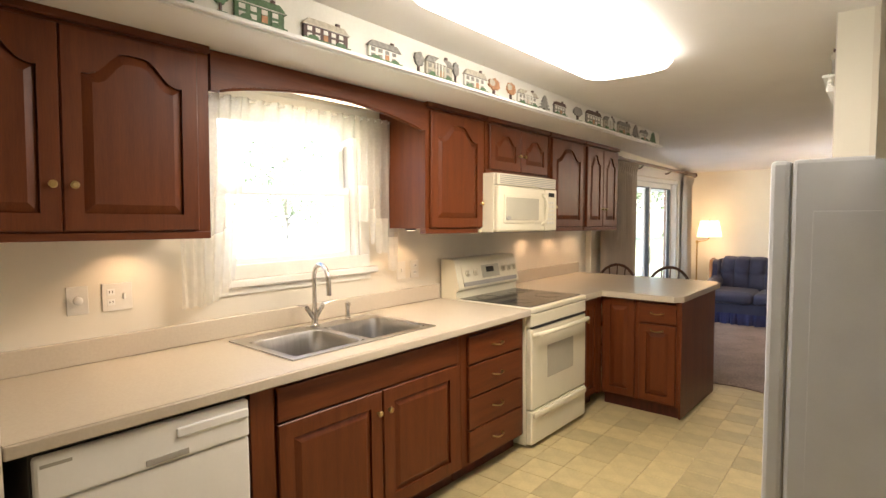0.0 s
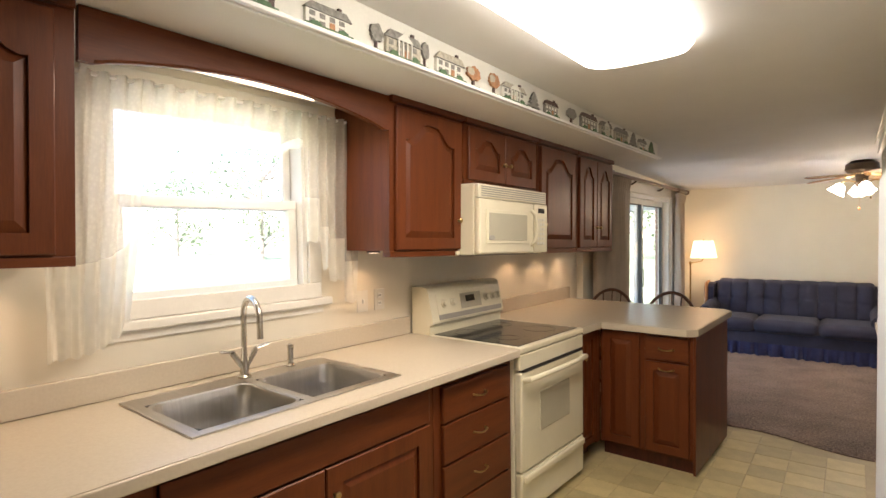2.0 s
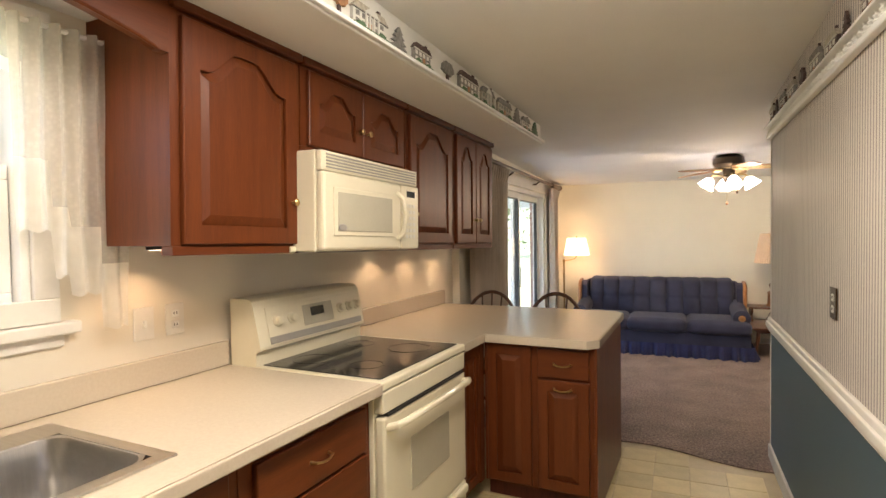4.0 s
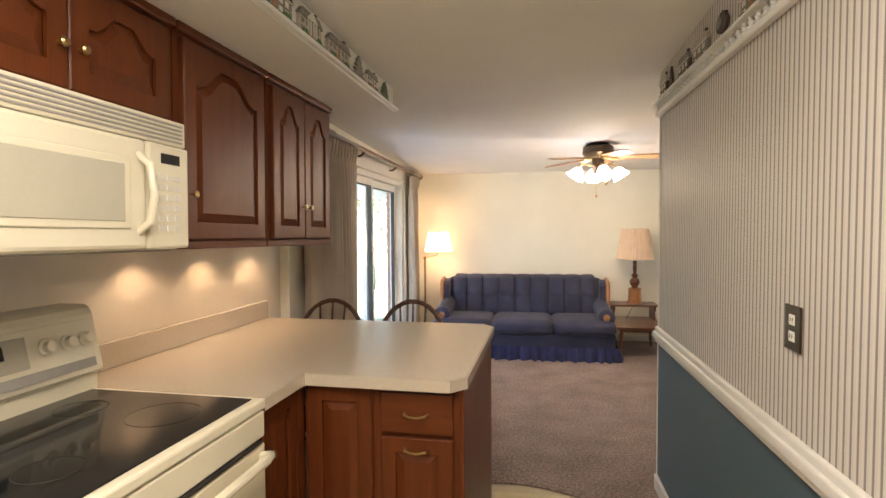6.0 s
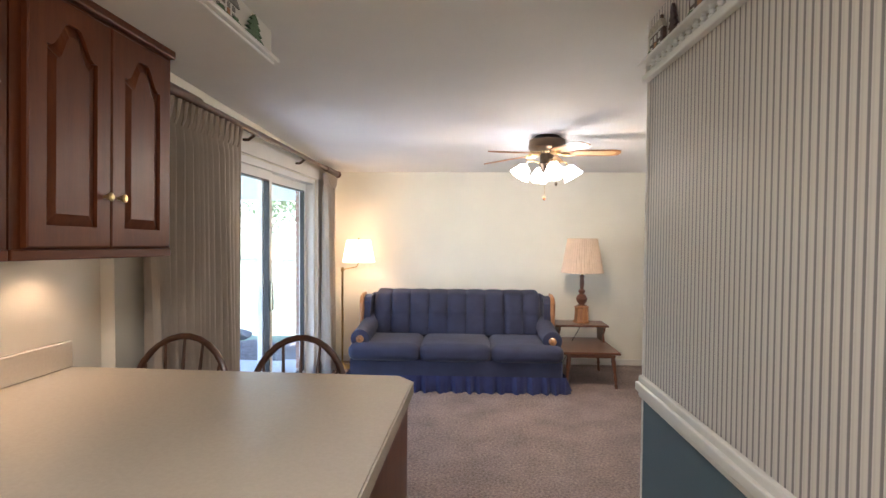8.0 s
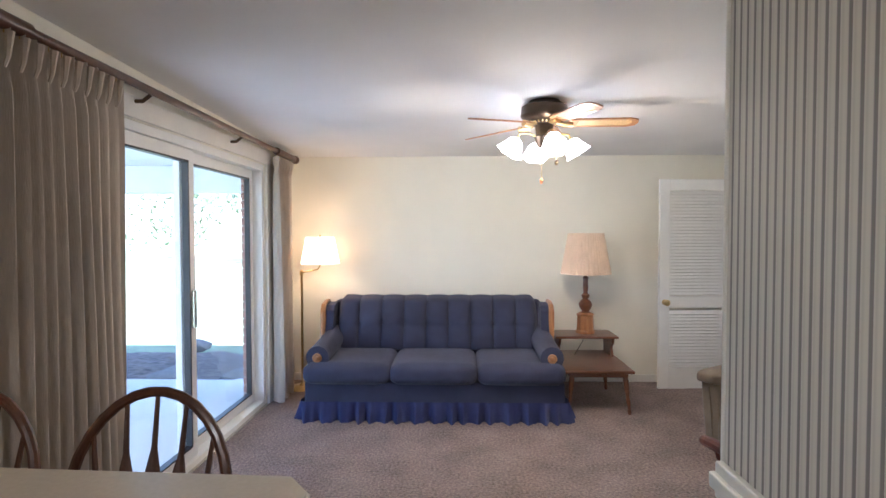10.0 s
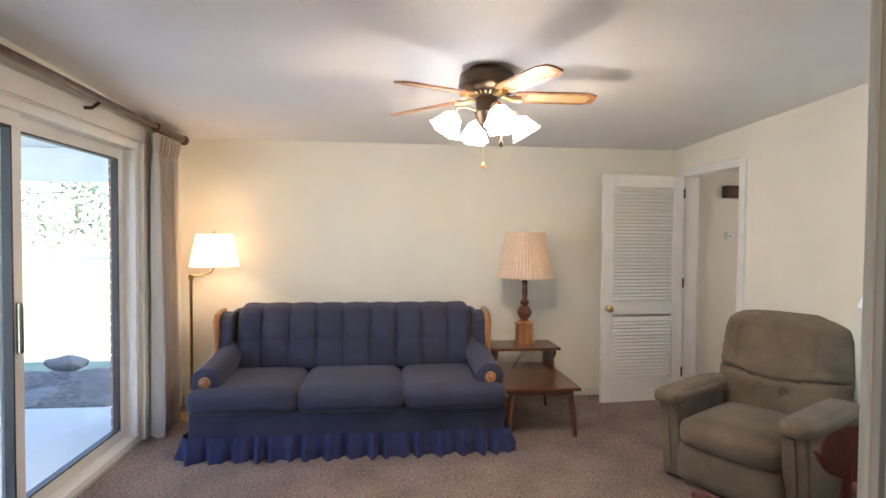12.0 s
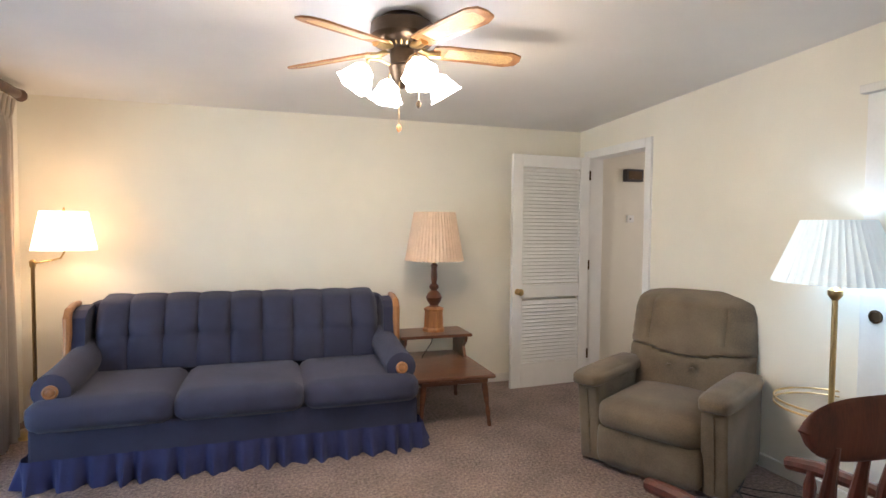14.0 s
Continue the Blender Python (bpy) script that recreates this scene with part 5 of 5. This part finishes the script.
# ---- tray floor lamp ----
tf = thing("tray_floor_lamp", pose(3.935, 6.83, 0), "brass floor lamp with glass tray and white pleated shade", "lamp")
part("base", lathe([(0.13, 0.008), (0.13, 0.022), (0.1, 0.034), (0.025, 0.045), (0.014, 0.06)], 24), BRASS, tf, smooth=True)
part("pole", lathe([(0.012, 0.05), (0.012, 1.0), (0.02, 1.01), (0.03, 1.025), (0.03, 1.045), (0.012, 1.06), (0.006, 1.33)], 14), BRASS, tf, smooth=True)
part("tray_glass", lathe([(0.21, 0.52), (0.21, 0.526)], 36), PANE, tf)
for z in (0.52, 0.545):
    part("tray_rail", tube([(0.22 * math.cos(radians(a)), 0.22 * math.sin(radians(a)), z) for a in range(0, 360, 10)], 0.005, 6, closed=True), BRASS, tf, smooth=True)
part("shade", lathe([(0.245, 1.08), (0.138, 1.355)], 144, wave=0.02, n=48), SHADEC, tf, "white pleated shade, lit", True)
cb = thing("power_cable", pose(3.9, 7.2, 0.012), "black power cables lying on the carpet", "cable")
for k in range(3):
    part("strand", tube([(0.12 * math.sin(i * 0.9 + k) - 0.04 * k, -0.35 + 0.07 * i, 0.004 + 0.003 * k) for i in range(10)], 0.004, 5), DARK, cb, smooth=True)
part("adapter", box(0.1, 0.17, 0.2, 0.3, 0.0, 0.06, 0.006), DARK, cb)

# ---- chairs ----
def turned(p, q, r):
    p, q = Vector(p), Vector(q)
    prof = ((0, 0.7), (0.1, 0.9), (0.25, 1.2), (0.35, 0.8), (0.4, 1.15), (0.7, 1.3), (0.85, 0.9), (1, 0.8))
    return tube([p.lerp(q, s) for s, _ in prof], [r * k for _, k in prof], 10)


def windsor(m, label):
    """A hoop-back side chair; its back is on local +y."""
    c = thing("windsor_chair", m, label, "chair", "chairs at the peninsula")
    seat = [(0.215 * math.cos(a) * (1 + 0.06 * math.sin(a)), 0.2 * math.sin(a)) for a in [2 * math.pi * i / 24 for i in range(24)]]
    b = prism(seat, "z", 0.43, 0.465)
    part("seat", b, WINDSOR, c)
    hoop = [(-0.19, 0.15, 0.46)] + [(0.215 * -math.cos(radians(a)), 0.17 + 0.07 * math.sin(radians(a)) + 0.03, 0.72 + 0.275 * math.sin(radians(a))) for a in range(0, 181, 12)] + [(0.19, 0.15, 0.46)]
    part("hoop", tube(hoop, 0.0145, 10), WINDSOR, c, smooth=True)
    for i in range(5):
        s = (i - 2) / 2.0
        xb, xt = 0.11 * s, 0.165 * s
        zt = 0.72 + 0.275 * math.sqrt(max(0, 1 - (xt / 0.215) ** 2)) - 0.01
        pts = [(xb, 0.16, 0.46), (xb + (xt - xb) * 0.4, 0.18, 0.46 + (zt - 0.46) * 0.4), (xb + (xt - xb) * 0.55, 0.19, 0.46 + (zt - 0.46) * 0.55), (xt, 0.2 + 0.07 * (zt - 0.72) / 0.275, zt)]
        sp_ = tube([Vector(pts[0]).lerp(Vector(pts[-1]), k) + Vector((0, 0.006 * math.sin(3.14 * k), 0)) for k in (0, 0.25, 0.42, 0.55, 0.66, 0.74, 1)], [0.006, 0.009, 0.02, 0.026, 0.016, 0.008, 0.006], 10)
        part("spindle", sp_, WINDSOR, c, smooth=True)
    for x, y in ((-1, -1), (1, -1), (-1, 1), (1, 1)):
        part("leg", turned((0.2 * x, 0.19 * y, 0.006), (0.13 * x, 0.13 * y, 0.44), 0.016), WINDSOR, c, smooth=True)
    part("stretcher", tube([(-0.165, -0.02, 0.2), (0, -0.02, 0.2), (0.165, -0.02, 0.2)], [0.008, 0.014, 0.008], 8), WINDSOR, c, smooth=True)
    for x in (-1, 1):
        part("stretcher", tube([(0.168 * x, -0.16, 0.2), (0.168 * x, 0.16, 0.2)], 0.009, 8), WINDSOR, c, smooth=True)
    return c


w1 = windsor(pose(0.765, 5.3, 0), "dark brown hoop-back Windsor chair behind the peninsula")
copy_thing(w1, pose(0.25, 5.3, 0, 0, 0, 3))

# captain's armchair seen from behind
ac = thing("wooden_armchair", pose(2.87, 6.15, 0), "dark red wooden armchair with a broad curved crest", "chair")
part("seat", prism([(0.24 * math.cos(a), 0.23 * math.sin(a)) for a in [2 * math.pi * i / 24 for i in range(24)]], "z", 0.4, 0.44), MAHOG, ac)
def crest(s, t):
    a = 2 * math.pi * t
    x = (s - 0.5) * 0.5
    hgt = 0.068 * math.sqrt(max(0.0, 1 - abs(2 * s - 1) ** 6)) + 0.002
    return (x, -0.235 - 0.05 * (1 - (2 * s - 1) ** 2) + 0.014 * math.cos(a), 0.885 + 0.012 * (1 - (2 * s - 1) ** 2) + hgt * math.sin(a))
part("crest_rail", sheet(crest, 60, 16), MAHOG, ac, smooth=True)
for i in range(5):
    x = (i - 2) * 0.095
    part("spindle", turned((x * 0.85, -0.19, 0.43), (x, -0.26, 0.86), 0.013), MAHOG, ac, smooth=True)
for sx in (-1, 1):
    part("arm", tube([(sx * 0.21, -0.22, 0.6), (sx * 0.26, -0.05, 0.6), (sx * 0.27, 0.12, 0.585), (sx * 0.265, 0.22, 0.565)], [0.018, 0.02, 0.024, 0.022], 10), MAHOG, ac, smooth=True)
    part("arm_post", turned((sx * 0.2, 0.1, 0.43), (sx * 0.26, 0.14, 0.58), 0.014), MAHOG, ac, smooth=True)
    part("leg", turned((sx * 0.22, 0.22, 0.006), (sx * 0.15, 0.14, 0.41), 0.018), MAHOG, ac, smooth=True)
    part("leg", turned((sx * 0.22, -0.22, 0.006), (sx * 0.15, -0.14, 0.41), 0.018), MAHOG, ac, smooth=True)
part("stretcher", tube([(-0.19, 0, 0.18), (0.19, 0, 0.18)], 0.01, 8), MAHOG, ac, smooth=True)

# ---- outdoors ----
gm = bmesh.new()
bmesh.ops.create_grid(gm, x_segments=2, y_segments=2, size=400)
structure("ground", gm, GRASS, "sunlit green lawn behind the house", pose(-20, 20, -0.3), category="lawn")
structure("patio", box(-9, -0.16, 3.5, 9.5, -0.4, -0.06), CONCRETE, "grey concrete patio slab outside the sliding door", category="patio")
def bed(s, t):
    x, y = 0.5 - 12 * s, 9.5 + 2.2 * t
    return (x, y, -0.12 + 0.05 * noise.noise((x * 3, y * 3, 1)) + 0.05 * math.sin(math.pi * t) - 0.16 * t)
structure("mulch_bed", sheet(bed, 120, 26), MULCH, "dark mulch bed along the patio edge", smooth=True, category="garden bed")
rs_ = random.Random(8)
for i in range(26):
    b = bmesh.new()
    bmesh.ops.create_icosphere(b, subdivisions=2, radius=1)
    sx, sy, sz = rs_.uniform(0.1, 0.28), rs_.uniform(0.1, 0.3), rs_.uniform(0.04, 0.09)
    for v_ in b.verts:
        k = 1 + 0.25 * noise.noise(v_.co * 1.5 + Vector((i, 0, 0)))
        v_.co = Vector((v_.co.x * sx * k, v_.co.y * sy * k, v_.co.z * sz * k))
    tagged(finish(b, "garden_stone", STONE, True, pose(rs_.uniform(-6.5, -0.6), rs_.uniform(9.7, 11.4), -0.12)), "flat grey stone lying in the mulch bed", "stone", "garden stones")
porch = structure("porch_roof", box(-4.5, -0.16, 5.3, 10.7, 2.25, 2.33), PORCH, "pale boarded porch ceiling over the patio", category="porch roof")
for i in range(36):
    part("board", box(-4.5, -0.17, 5.3 + i * 0.15, 5.442 + i * 0.15, 2.235, 2.249), PORCH, porch)
structure("porch_beam", box(-4.5, -0.16, 10.55, 10.7, 1.9, 2.234, 0.01), PORCH, "pale painted porch beam", category="beam")
col = thing("brick_facing", pose(-0.19, 8.56, -0.06), "red brick facing beside the patio door", "brick facing")
part("core", box(-0.018, 0.018, 0.012, 0.7, 0, 2.3), MORTAR, col)
bm_ = box(-0.02, 0.02, 0.0, 0.095, -0.03, 0.03, 0.003, 1)
mb = bpy.data.meshes.new("brick"); bm_.to_mesh(mb); bm_.free(); mb.materials.append(BRICK)
for r in range(32):
    o = new("brick", mb)
    o.parent = col
    o.matrix_basis = pose(-0.002, 0.0, 0.04 + r * 0.07)


def tree(x, y, h, r, seed, label):
    t = thing("tree", pose(x, y, -0.3), label, "tree", "garden trees")
    q = random.Random(seed)
    part("trunk", tube([(0, 0, 0), (0.1, 0.05, h * 0.3), (0.0, 0.1, h * 0.6), (0.1, 0, h * 0.9)], [h * 0.02, h * 0.016, h * 0.01, h * 0.005], 10), BARK, t, smooth=True)
    tips = []
    for i in range(11):
        a, z = q.uniform(0, 6.28), h * q.uniform(0.1, 0.75)
        e = Vector((math.cos(a) * r * q.uniform(0.5, 0.9), math.sin(a) * r * q.uniform(0.5, 0.9), z + h * q.uniform(0.05, 0.25)))
        part("limb", tube([(0.05, 0.05, z), e * 0.5 + Vector((0, 0, z * 0.5 + 0.1)), e], [h * 0.011, h * 0.007, h * 0.003], 6), BARK, t, smooth=True)
        tips.append(e)
    vs, fs = [], []
    for e in tips + [Vector((0, 0, h * 0.95))]:
        for _ in range(170):
            c = e + Vector((q.gauss(0, r * 0.3), q.gauss(0, r * 0.3), q.gauss(0, h * 0.09)))
            u, w = Vector((q.gauss(0, 1), q.gauss(0, 1), q.gauss(0, 1))).normalized(), Vector((q.gauss(0, 1), q.gauss(0, 1), q.gauss(0, 1))).normalized()
            k = q.uniform(0.1, 0.22)
            n0 = len(vs)
            vs += [c - u * k, c + w * k * 0.5, c + u * k, c - w * k * 0.5]
            fs.append((n0, n0 + 1, n0 + 2, n0 + 3))
    me_ = bpy.data.meshes.new("crown")
    me_.from_pydata([tuple(p) for p in vs], [], fs)
    me_.materials.append(LEAF)
    o = new("crown", me_)
    o.parent = t


for i, (x, y, h, r) in enumerate(((-10, 34, 6, 2.6), (-16, 38, 7, 3), (-48, 26, 7, 3), (-6, 38, 6, 2.6), (-52, 12, 6, 2.6), (-50, 3, 7, 3), (-24, 38, 8, 3.4), (-20, 30, 6, 2.4), (-32, 24, 8, 3.5))):
    tree(x, y, h, r, i, "leafy green garden tree beyond the lawn")

# ---- vinyl tiles ----
tb = box(-0.0985, 0.0985, -0.0985, 0.0985, -0.004, 0.0, 0.0015, 1)
tm = bpy.data.meshes.new("tile"); tb.to_mesh(tm); tb.free(); tm.materials.append(VINYL)
vn = VINYL.node_tree.nodes
oi, hs_ = vn.new("ShaderNodeObjectInfo"), vn.new("ShaderNodeHueSaturation")
mr = vn.new("ShaderNodeMapRange")
mr.inputs[3].default_value, mr.inputs[4].default_value = 0.82, 1.15
VINYL.node_tree.links.new(oi.outputs["Random"], mr.inputs[0])
VINYL.node_tree.links.new(mr.outputs[0], hs_.inputs["Value"])
VINYL.node_tree.links.new(vn["Color Ramp"].outputs[0], hs_.inputs["Color"])
VINYL.node_tree.links.new(hs_.outputs[0], vn["Principled BSDF"].inputs["Base Color"])
for i in range(9):
    for j in range(33):
        x, y = 0.6 + i * 0.2, -1.3 + j * 0.2
        if y + 0.1 < edge_y(x) - 0.02 and (x < 2.07 or y < 2.7):
            o = new("tile", tm)
            o.parent = floor_kitchen
            o.matrix_basis = pose(x, y, 0)
